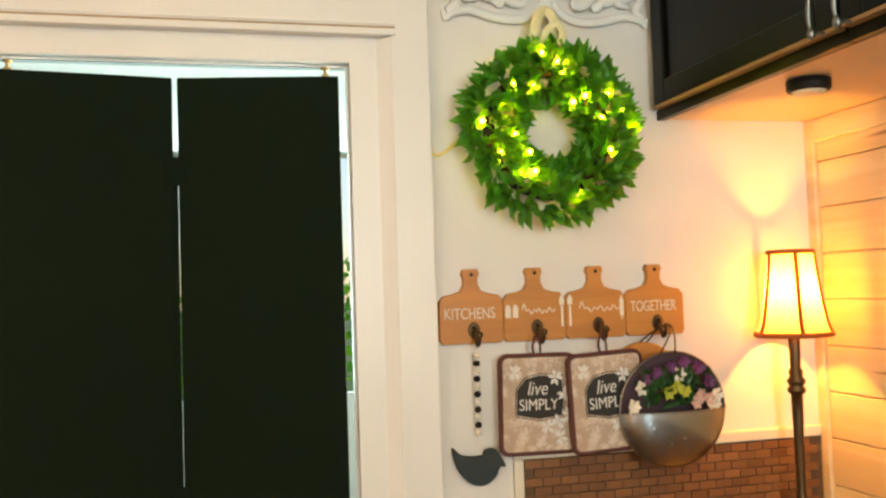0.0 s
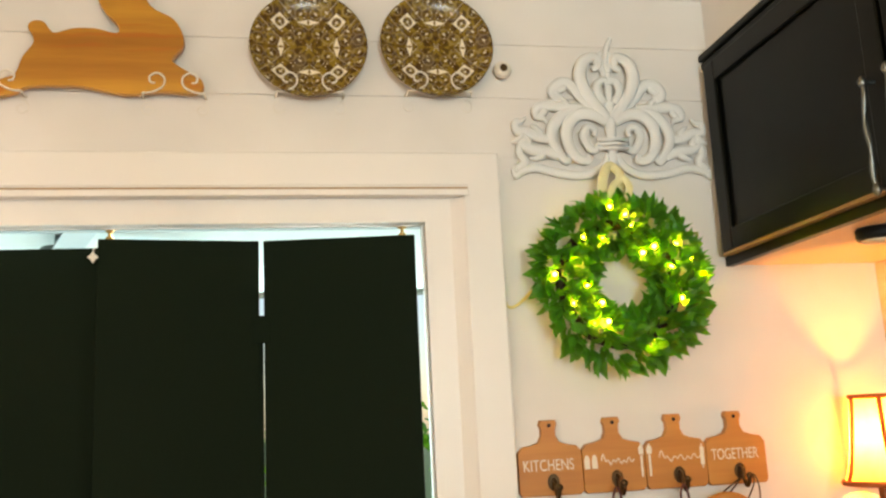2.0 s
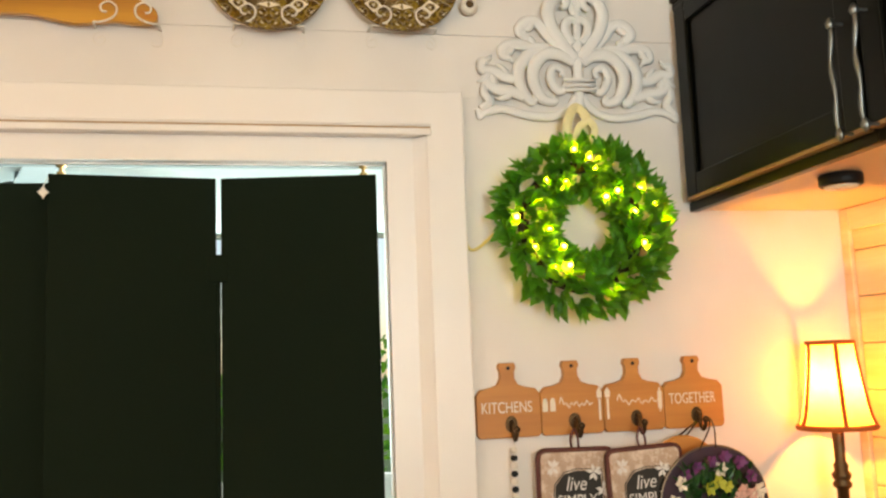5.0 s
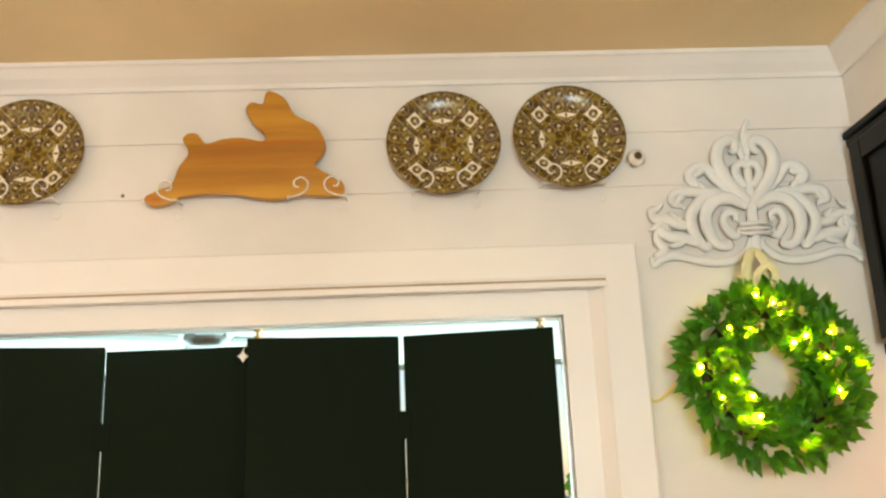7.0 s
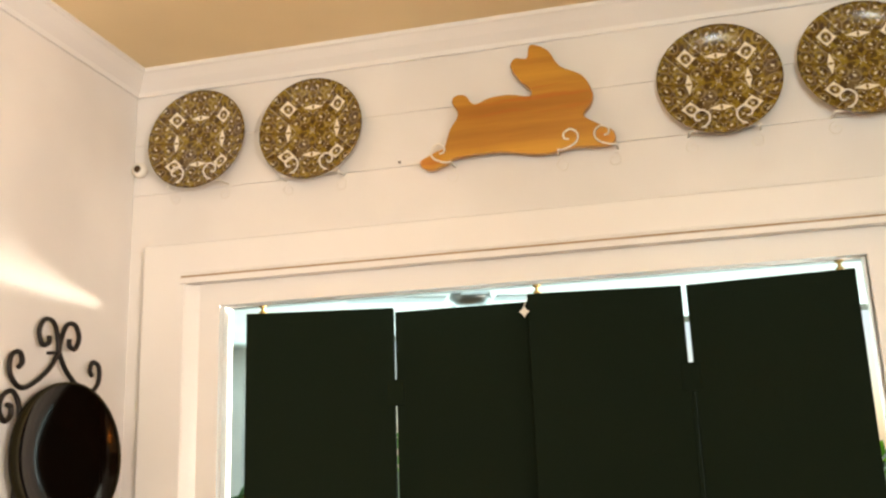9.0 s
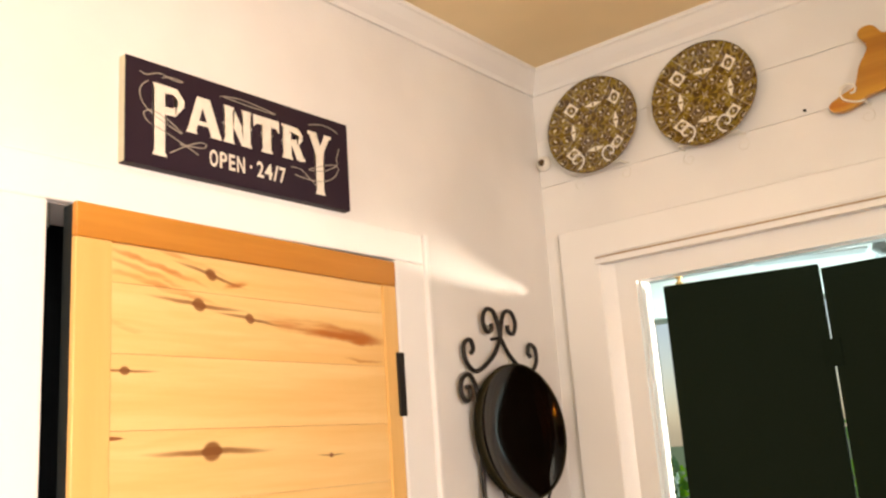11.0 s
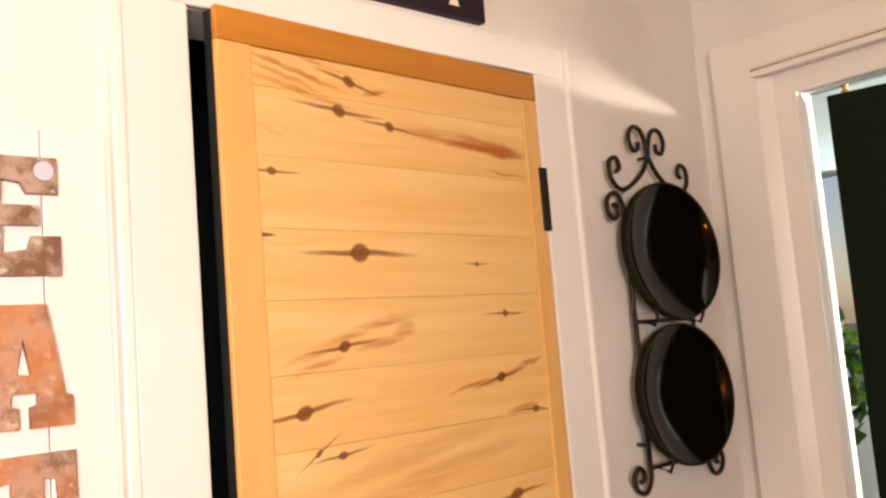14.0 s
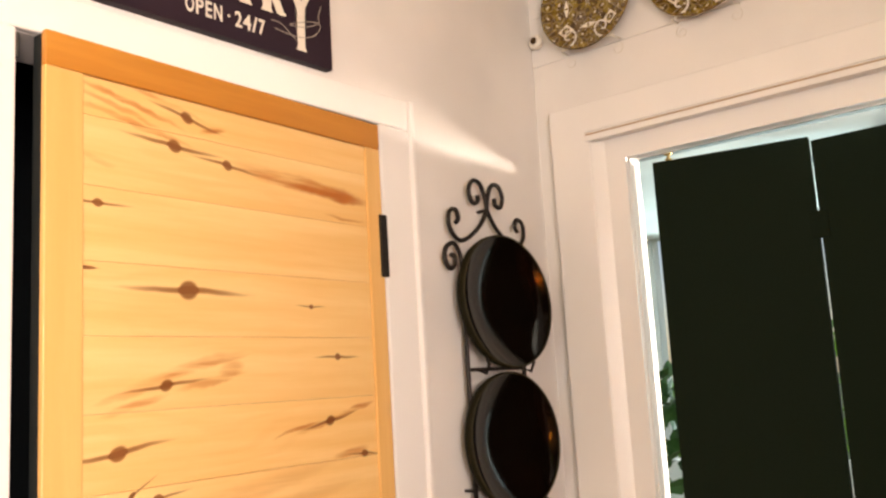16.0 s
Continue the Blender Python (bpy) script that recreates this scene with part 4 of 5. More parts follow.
# ---- things on the north wall above the doorway ----
def wall_plate(x, z, tilt):
    ob = thing("wall_plate", (x, NY - 0.018, z), "olive brown and cream patterned melamine plate on the wall", "plate", "patterned wall plates")
    ob.matrix_basis = pose(x, NY - 0.020, z, tilt, 0, 0)
    r = 0.137
    part("dish", lathe(bmesh.new(), ((r * 0.55, 0.008), (r * 0.66, 0.008), (r * 0.80, 0.000), (r, -0.012), (r + 0.001, -0.0145), (r - 0.003, -0.0155), (r * 0.80, -0.0045), (r * 0.64, 0.0035), (0.01, 0.0035)), 56, (0, 0, 0), "y"), PLATE, ob, "", True)


def wire_hanger(x, z, spans, label="white wire scroll hook on the wall"):
    """Scrolled wire hooks: they stand off the wall under a piece and curl up in front of it."""
    ob = thing("wire_hanger", (x, NY, z), label, "plate hanger", "wire hangers")
    for s, dx in spans:
        low = [(dx - s * 0.004, -0.001, -0.004), (dx - s * 0.003, -0.022, -0.006), (dx - s * 0.002, -0.038, -0.005), (dx, -0.042, -0.004)]
        front = [(dx + s * u * 1.25, -0.042, v * 1.2) for u, v in ((0.006, -0.004), (0.020, 0.000), (0.034, 0.010), (0.036, 0.026), (0.024, 0.036), (0.011, 0.029), (0.012, 0.018), (0.020, 0.016))]
        part("hook", tube(bmesh.new(), smooth_path(low + front, 5), 0.0024, 6), WIRE, ob, "", True)
        # thin spiral added where the scroll's faint shadow lies on the wall
        back = [(p[0], -0.0025, p[1]) for p in spiral(dx + s * 0.006, -0.030, 0.018, 0.005, math.pi * 0.5, 1.2 * s, 18)]
        part("shadow_scroll", tube(bmesh.new(), back, 0.0009, 6), WIRE, ob, "", True)


for x, z, tilt in ((-1.232, 2.478, -5), (-0.915, 2.468, -5), (0.076, 2.464, -5), (0.383, 2.472, -5)):
    wall_plate(x, z, tilt)
    wire_hanger(x, z - 0.118, ((1, -0.075), (-1, 0.075)))


def ceramic_knob(x, z):
    ob = thing("ceramic_knob", (x, NY, z), "small white ceramic wall knob with dark print", "knob", "ceramic knobs")
    part("stem", lathe(bmesh.new(), ((0.006, 0.0), (0.006, -0.012)), 10, (0, 0, 0), "y"), SILVER, ob)
    part("head", lathe(bmesh.new(), ((0.008, -0.010), (0.019, -0.014), (0.022, -0.022), (0.018, -0.031), (0.006, -0.034)), 18, (0, 0, 0), "y"), WIRE, ob, "", True)
    part("print", lathe(bmesh.new(), ((0.010, -0.0335), (0.009, -0.036), (0.003, -0.0365)), 12, (0, 0, 0.001), "y"), BRONZE, ob, "dark printed centre")


ceramic_knob(0.545, 2.415)
ceramic_knob(-1.400, 2.413)


def rabbit():
    half = ((-2.3, 0.0), (-1.95, 0.18), (-1.71, 0.29), (-1.56, 0.7), (-1.34, 1.07), (-1.48, 1.4), (-1.37, 1.56), (-1.14, 1.54), (-0.93, 1.29), (-0.54, 1.4), (-0.07, 1.42), (0.41, 1.32), (0.44, 1.49),
            (0.20, 1.76), (0.00, 2.12), (0.12, 2.33), (0.40, 2.29), (0.46, 2.55), (0.58, 2.62), (0.92, 2.42), (1.18, 1.98), (1.68, 1.68), (1.9, 1.23), (1.84, 0.94), (1.65, 0.68),
            (1.96, 0.44), (2.29, 0.23), (2.32, -0.03), (2.06, -0.12), (1.37, -0.07), (0.63, -0.16), (-0.38, 0.02), (-1.4, -0.01), (-1.66, -0.14), (-2.03, -0.24), (-2.27, -0.16))
    ob = thing("wooden_rabbit", (-0.398, NY - 0.022, 2.346), "leaping rabbit cut from stained golden wood", "wall ornament")
    outline = [(p[0] * 0.1, p[1] * 0.1) for p in smooth_path([(a, b, 0) for a, b in half], 4, True)]
    part("silhouette", cutout(bmesh.new(), outline, -0.016, 0.0, 0.003), RABBIT, ob)


rabbit()
wire_hanger(-0.398, 2.338, ((-1, -0.157), (1, 0.103), (-1, 0.233)))
b = lathe(bmesh.new(), ((0.002, 0.0), (0.002, -0.006), (0.004, -0.007)), 8, (0, 0, 0), "y")
nail = part("nail", b, IRON)
nail.location = (-0.690, NY, 2.360)
tagged(nail, "small dark nail in the white wall", "nail")


# ---- carved ornament over the wreath ----
def carved_ornament():
    cx, z0 = 0.814, 2.145
    ob = thing("carved_ornament", (cx, NY, z0), "whitewashed carved rococo scroll ornament on the wall", "wall ornament")

    def scroll(name, pts, r0, r1, depth=-0.012):
        q = smooth_path([(x, depth, z * 1.05) for x, z in pts], 6)
        n = len(q)
        radii = [0.86 * max(0.0018, r0 + (r1 - r0) * i / n + 0.35 * r0 * math.sin(math.pi * i / n)) for i in range(n)]
        bm = tube(bmesh.new(), q, radii, 9, 0.50, (0, 1, 0))
        for i in range(5, n - 4 if name in ("side_frond", "mid_frond", "upper_frond") else 5, 9):
            d = (q[i + 1] - q[i - 1]).normalized()
            side = Vector((-d.z, 0, d.x)) * (1 if (q[i - 1] - q[i]).cross(q[i + 1] - q[i]).y > 0 else -1)
            p, r = q[i], radii[i]
            tube(bm, [p, p + side * r * 1.1 + d * r * 0.5, p + side * r * 1.9 + d * r * 1.5, p + side * r * 2.1 + d * r * 2.4], [r * 0.7, r * 0.75, r * 0.5, r * 0.12], 7, 0.6, (0, 1, 0))
        part(name, bm, ORNAMENT, ob, "", True)

    for s in (-1, 1):
        f = lambda pts: [(s * x, z) for x, z in pts]
        scroll("base_scroll", f([(0.010, 0.055), (0.024, 0.030), (0.055, 0.010), (0.095, 0.004), (0.145, 0.010), (0.195, 0.022), (0.235, 0.014), (0.250, 0.002), (0.256, 0.020)]), 0.011, 0.007)
        scroll("inner_curl", f([(0.030, 0.080), (0.048, 0.064), (0.064, 0.074), (0.074, 0.100), (0.062, 0.120), (0.043, 0.114), (0.046, 0.098)]), 0.011, 0.006, -0.018)
        scroll("c_scroll", f([(0.010, 0.135), (0.045, 0.152), (0.085, 0.150), (0.113, 0.120), (0.114, 0.080), (0.094, 0.046), (0.066, 0.040), (0.070, 0.054)]), 0.017, 0.008, -0.016)
        scroll("outer_leaf", f([(0.060, 0.160), (0.108, 0.158), (0.143, 0.130), (0.154, 0.098), (0.144, 0.066), (0.122, 0.038), (0.112, 0.052)]), 0.016, 0.008, -0.013)
        scroll("side_frond", f([(0.140, 0.050), (0.176, 0.064), (0.205, 0.066), (0.228, 0.080), (0.222, 0.098)]), 0.015, 0.008)
        scroll("side_frond", f([(0.150, 0.092), (0.186, 0.096), (0.214, 0.110), (0.240, 0.112), (0.242, 0.132), (0.228, 0.134)]), 0.014, 0.007)
        scroll("side_scroll", f([(0.248, 0.018), (0.226, 0.036), (0.238, 0.060), (0.232, 0.086)]), 0.012, 0.007)
        scroll("mid_frond", f([(0.070, 0.168), (0.115, 0.170), (0.152, 0.174), (0.184, 0.168), (0.190, 0.148), (0.172, 0.142)]), 0.014, 0.008)
        scroll("upper_frond", f([(0.045, 0.172), (0.074, 0.200), (0.098, 0.228), (0.126, 0.230), (0.144, 0.212), (0.136, 0.194), (0.120, 0.200)]), 0.015, 0.008)
        scroll("crest_leaf", f([(0.006, 0.140), (0.032, 0.172), (0.060, 0.212), (0.070, 0.252), (0.056, 0.286), (0.028, 0.296), (0.022, 0.276), (0.036, 0.264)]), 0.018, 0.008, -0.016)
        scroll("crest_curl", f([(0.010, 0.180), (0.028, 0.206), (0.026, 0.230), (0.008, 0.238), (0.004, 0.226)]), 0.011, 0.007, -0.018)
        scroll("top_leaf", f([(0.004, 0.250), (0.012, 0.280), (0.016, 0.300), (0.008, 0.312)]), 0.009, 0.005)
    scroll("spine", [(0.0, 0.020), (0.0, 0.080), (0.0, 0.150), (0.002, 0.200), (0.006, 0.260)], 0.014, 0.008, -0.013)
    scroll("finial", [(0.004, 0.262), (0.002, 0.292), (0.006, 0.316), (0.010, 0.328), (0.020, 0.350)], 0.008, 0.005, -0.012)
    for z in (0.070, 0.082, 0.094):
        part("band", tube(bmesh.new(), [(-0.040, -0.022, z), (0.0, -0.027, z), (0.040, -0.022, z)], 0.005, 8), ORNAMENT, ob, "", True)
    

carved_ornament()


# ---- lit wreath ----
def wreath():
    cx, cz, R = 0.790, 1.877, 0.142
    ob = thing("wreath", (cx, NY - 0.050, cz), "green leaf wreath with warm fairy lights", "wreath")
    rnd = random.Random(11)
    ring = [(R * math.cos(a), 0.012, R * math.sin(a)) for a in (2 * math.pi * i / 40 for i in range(41))]
    part("vine_ring", tube(bmesh.new(), ring, 0.014, 8), IRON, ob, "dark twig ring")

    def place(r):
        a = r.uniform(0, 2 * math.pi)
        q = r.uniform(0, 2 * math.pi)
        rr = R + 0.043 * math.cos(q)
        out = Vector((math.cos(a), 0, math.sin(a)))
        way = out * math.cos(q) * 1.0 + Vector((0, -1, 0)) * (0.25 + 0.5 * abs(math.sin(q))) + Vector((-math.sin(a), 0, math.cos(a))) * r.uniform(-0.2, 0.9)
        return out * rr + Vector((0, -0.036 * abs(math.sin(q)), 0)), way

    part("leaves", leaves(bmesh.new(), rnd, 860, place, 0.050, 0.0150, 0.50), LEAF, ob)["kind"] = "stuff"
    BULB = glow("fairy_bulb", (1.0, 0.66, 0.016), 120.0)
    FLOWER = plain("pale_blossom", (0.75, 0.62, 0.22), 0.6)
    spots = ((100, 0.175), (88, 0.155), (80, 0.130), (118, 0.115), (56, 0.075), (47, 0.105), (33, 0.150), (17, 0.165), (3, 0.195), (14, 0.112), (-72, 0.150), (-120, 0.110), (-132, 0.135),
             (-142, 0.085), (-158, 0.145), (175, 0.175), (160, 0.135), (-172, 0.100), (135, 0.140), (-20, 0.135))
    for i, (deg, r) in enumerate(spots):
        a = radians(deg)
        p = Vector((r * math.cos(a), -0.048, r * math.sin(a)))
        part("bulb", lathe(bmesh.new(), ((0.0012, -0.007), (0.0050, -0.0035), (0.0056, 0.001), (0.0030, 0.007)), 8, p, "y"), BULB, ob, "glowing warm bulb", True)
        if i % 3 == 0:
            fl = bmesh.new()
            for j in range(5):
                b = 2 * math.pi * j / 5 + i
                c = p + Vector((0.026 * math.cos(i * 2.1), 0.004, 0.026 * math.sin(i * 2.1)))
                d = Vector((math.cos(b), -0.3, math.sin(b))) * 0.012
                e = Vector((-math.sin(b), 0, math.cos(b))) * 0.005
                fl.faces.new([fl.verts.new(c), fl.verts.new(c + d * 0.6 + e), fl.verts.new(c + d), fl.verts.new(c + d * 0.6 - e)])
            part("blossom", fl, FLOWER, ob, "small pale yellow blossom")
    cord = smooth_path([(-0.21, 0.02, -0.012), (-0.240, 0.044, -0.040), (-0.262, 0.046, -0.045), (-0.272, 0.046, -0.020), (-0.275, 0.046, 0.05)], 5)
    part("cord", tube(bmesh.new(), cord, 0.0036, 6), plain("clear_cord", (0.80, 0.66, 0.20), 0.4), ob, "pale yellow cord")
    rib = bmesh.new()
    tube(rib, smooth_path([(-0.012, 0.02, 0.17), (-0.030, -0.012, 0.225), (-0.022, -0.012, 0.262), (0.0, 0.0, 0.285), (0.018, -0.012, 0.255), (0.014, 0.0, 0.19)], 5), 0.012, 7, 0.3)
    tube(rib, smooth_path([(0.006, -0.02, 0.175), (0.030, -0.032, 0.215), (0.018, -0.030, 0.245), (-0.010, -0.026, 0.225), (-0.020, -0.030, 0.180)], 5), 0.009, 7, 0.3)
    part("ribbon", rib, plain("cream_ribbon", (0.78, 0.72, 0.40), 0.7), ob, "cream hanging ribbon")


wreath()


# ---- cutting-board hook rail ----
def hook_rail():
    x0, w, z0 = 0.523, 0.1515, 1.400
    ob = thing("hook_rail", (x0, NY, z0), "brown wooden hook rail shaped as four cutting boards", "hook rail")
    face = lambda x, z: Matrix.Translation((x, -0.0192, z)) @ Matrix.Rotation(radians(90), 4, "X")
    for i in range(4):
        c = w * (i + 0.5)
        half = [(w / 2 - 0.0006, 0.008), (w / 2 - 0.0006, 0.096), (w / 2 - 0.012, 0.109), (0.040, 0.113), (0.024, 0.119), (0.0165, 0.133), (0.0165, 0.148), (0.021, 0.158), (0.017, 0.168)]
        outline = [(c + a, b) for a, b in [(w / 2 - 0.008, 0.0)] + half] + [(c - a, b) for a, b in half[::-1] + [(w / 2 - 0.008, 0.0)]]
        part("board", cutout(bmesh.new(), outline, -0.018, -0.001, 0.002), BOARDWOOD, ob)
        part("hole", lathe(bmesh.new(), ((0.0045, -0.0184), (0.0045, -0.0178)), 12, (c + 0.002, 0, 0.156), "y"), BLACK, ob, "dark drilled hole")
        hook = part("hook", tube(bmesh.new(), smooth_path([(c + 0.004, -0.020, 0.036), (c + 0.004, -0.034, 0.030), (c + 0.004, -0.036, 0.012), (c + 0.004, -0.046, -0.002), (c + 0.004, -0.058, 0.008), (c + 0.004, -0.060, 0.020)], 5), [0.005] * 25 + [0.0065], 8), BRONZE, ob, "dark bronze coat hook", True)
        part("back_plate", cutout(bmesh.new(), [(c + 0.004 + 0.014 * math.cos(a), 0.030 + 0.019 * math.sin(a)) for a in (2 * math.pi * j / 16 for j in range(16))], -0.022, -0.018, 0.0015), BRONZE, hook)
        part("knob", lathe(bmesh.new(), ((0.003, -0.056), (0.008, -0.060), (0.007, -0.066), (0.002, -0.068)), 12, (c + 0.004, 0, 0.022), "y"), BRONZE, hook, "", True)
    lettering("lettering", "KITCHENS", 0.036, face(0.012, 0.056), LETTERING, ob, 0.0004, "white printed capitals", squeeze=0.118)
    lettering("lettering", "TOGETHER", 0.036, face(3 * w + 0.012, 0.058), LETTERING, ob, 0.0004, "white printed capitals", squeeze=0.118)
    for x, n in ((w + 0.045, 1.0), (2 * w + 0.034, 1.3)):
        q = [(x + 0.080 * n * t, -0.0188, 0.068 + 0.0045 * math.sin(t * 40) + 0.003 * math.sin(t * 17) + 0.012 * math.exp(-((t - 0.06) / 0.05) ** 2)) for t in (j / 40 for j in range(41))]
        part("script_bar", tube(bmesh.new(), q, 0.0013, 5, 0.4), LETTERING, ob, "white script stroke")
    for x in (w + 0.004, w + 0.022):
        part("shaker_print", cutout(bmesh.new(), [(x, 0.054), (x + 0.013, 0.054), (x + 0.013, 0.074), (x + 0.010, 0.084), (x + 0.003, 0.084), (x, 0.074)], -0.0187, -0.0178), LETTERING, ob)
    for x in (2 * w - 0.012, 2 * w + 0.008):
        part("cutlery_print", box(x, x + 0.005, -0.0187, -0.0178, 0.030, 0.078), LETTERING, ob)
        part("cutlery_print", cutout(bmesh.new(), [(x - 0.003, 0.080), (x + 0.008, 0.080), (x + 0.009, 0.094), (x + 0.0025, 0.104), (x - 0.004, 0.094)], -0.0187, -0.0178), LETTERING, ob)
    part("rolling_pin_print", box(3 * w - 0.016, 3 * w - 0.006, -0.0187, -0.0178, 0.050, 0.090), LETTERING, ob)
    part("rolling_pin_print", box(3 * w - 0.0125, 3 * w - 0.0095, -0.0186, -0.0178, 0.042, 0.098), LETTERING, ob)


hook_rail()


def quilted_cloth():
    k = Nodes("quilted_print", 0.85)
    d = k.voronoi(k.obj, 85)
    n = k.noise(k.obj, 36, 4, 0.7)
    c = k.mix(k.ramp(n, 0.42, 0.62), (0.46, 0.34, 0.25), (0.66, 0.57, 0.49))
    k.colour(k.mix(k.ramp(d, 0.0, 0.25), (0.40, 0.27, 0.18), c))
    k.bump(d, 0.4, 0.002)
    return k.mat


QUILT, PIPING = quilted_cloth(), plain("maroon_piping", (0.10, 0.030, 0.024), 0.8)
PETAL = plain("white_petal", (0.74, 0.72, 0.70), 0.7)
CHARCOAL = plain("charcoal_print", (0.028, 0.026, 0.022), 0.8)


def potholder(x, y, z, tilt):
    ob = thing("potholder", (x, y, z), "quilted beige potholder reading live simply, hanging from a hook", "potholder", "potholders")
    ob.matrix_basis = pose(x, y, z, 0, tilt, 0)
    w, h, r = 0.088, 0.218, 0.016
    corners = [(w - r, -r, 0), (-w + r, -r, 90), (-w + r, -h + r, 180), (w - r, -h + r, 270)]
    outline = [(cx + r * math.cos(radians(a + q)), cz + r * math.sin(radians(a + q))) for cx, cz, a in corners for q in (0, 30, 60, 90)]
    part("pad", cutout(bmesh.new(), outline, -0.006, 0.006, 0.003), QUILT, ob)
    edge = [(a, 0.0, b) for a, b in outline] + [(outline[0][0], 0.0, outline[0][1])]
    part("piping", tube(bmesh.new(), edge, 0.0062, 7, 1.25), PIPING, ob, "maroon cloth edging", True)
    part("loop", tube(bmesh.new(), smooth_path([(-0.006, 0, -0.002), (-0.011, -0.002, 0.024), (-0.003, -0.006, 0.046), (0.007, -0.002, 0.024), (0.008, 0, -0.002)], 5), 0.0028, 6), PIPING, ob, "maroon hanging loop")
    badge = [(-0.050, -0.075), (-0.030, -0.052), (0.0, -0.045), (0.055, -0.048), (0.060, -0.100), (0.055, -0.136), (0.0, -0.142), (-0.052, -0.132), (-0.052, -0.095)]
    part("badge", cutout(bmesh.new(), badge, -0.0072, -0.0055), CHARCOAL, ob, "charcoal printed badge")
    line = [(a * 1.06, -0.0070, (b + 0.095) * 1.08 - 0.095) for a, b in badge + badge[:1]]
    part("badge_line", tube(bmesh.new(), line, 0.0011, 5), CHARCOAL, ob)
    at = lambda u, v: Matrix.Translation((u, -0.0074, v)) @ Matrix.Rotation(radians(90), 4, "X")
    lettering("lettering", "SIMPLY", 0.036, at(-0.046, -0.122), PETAL, ob, 0.0003, "white printed capitals", squeeze=0.092)
    lettering("lettering", "live", 0.044, at(-0.026, -0.088), PETAL, ob, 0.0003, "white printed script", 0.25, squeeze=0.048)
    rnd = random.Random(5)
    for cx, cz in ((0.040, -0.050), (0.062, -0.088), (0.020, -0.160), (0.046, -0.150), (-0.058, -0.036), (0.05, -0.185), (0.072, -0.135)):
        fl = bmesh.new()
        for j in range(6):
            a = 2 * math.pi * j / 6 + rnd.uniform(0, 1)
            d, e, o = Vector((math.cos(a), 0, math.sin(a))) * 0.020, Vector((-math.sin(a), 0, math.cos(a))) * 0.0045, Vector((cx, -0.0084 - 0.0001 * j, cz))
            fl.faces.new([fl.verts.new(o), fl.verts.new(o + d * 0.55 + e), fl.verts.new(o + d), fl.verts.new(o + d * 0.55 - e)])
        part("flower_print", fl, PETAL, ob)


potholder(0.742, 2.018, 1.368, 1.0)
potholder(0.894, 1.994, 1.366, -2.5)


def bird_hanger():
    ob = thing("bird_hanger", (0.604, 2.036, 1.385), "dark wooden bird hanging on a string of black and white beads", "hanging ornament")
    tone = plain("bird_black", (0.016, 0.026, 0.026), 0.6)
    part("string", tube(bmesh.new(), [(0, -0.030, 0.030), (0, -0.005, 0.0), (0, 0, -0.10), (0.002, 0, -0.20), (0.006, 0, -0.235)], 0.0015, 5), WIRE, ob)
    for i in range(11):
        z = -0.012 - 0.0172 * i
        dark = i % 2 == 1
        part("bead", lathe(bmesh.new(), ((0.0015, 0.0075), (0.0065, 0.005), (0.0085, 0.0), (0.0065, -0.005), (0.0015, -0.0075)), 12, (0, 0, z)), BLACK if dark else WIRE, ob, "black wooden bead" if dark else "white wooden bead", True)
    pts = ((-0.062, -0.213), (-0.040, -0.232), (0.0, -0.236), (0.018, -0.222), (0.036, -0.222), (0.048, -0.238), (0.060, -0.262), (0.046, -0.264), (0.036, -0.284), (0.010, -0.301), (-0.022, -0.296), (-0.048, -0.268), (-0.060, -0.238))
    part("bird", cutout(bmesh.new(), [(p[0], p[1]) for p in smooth_path([(a, b, 0) for a, b in pts], 4, True)], -0.006, 0.006, 0.002), tone, ob)


bird_hanger()


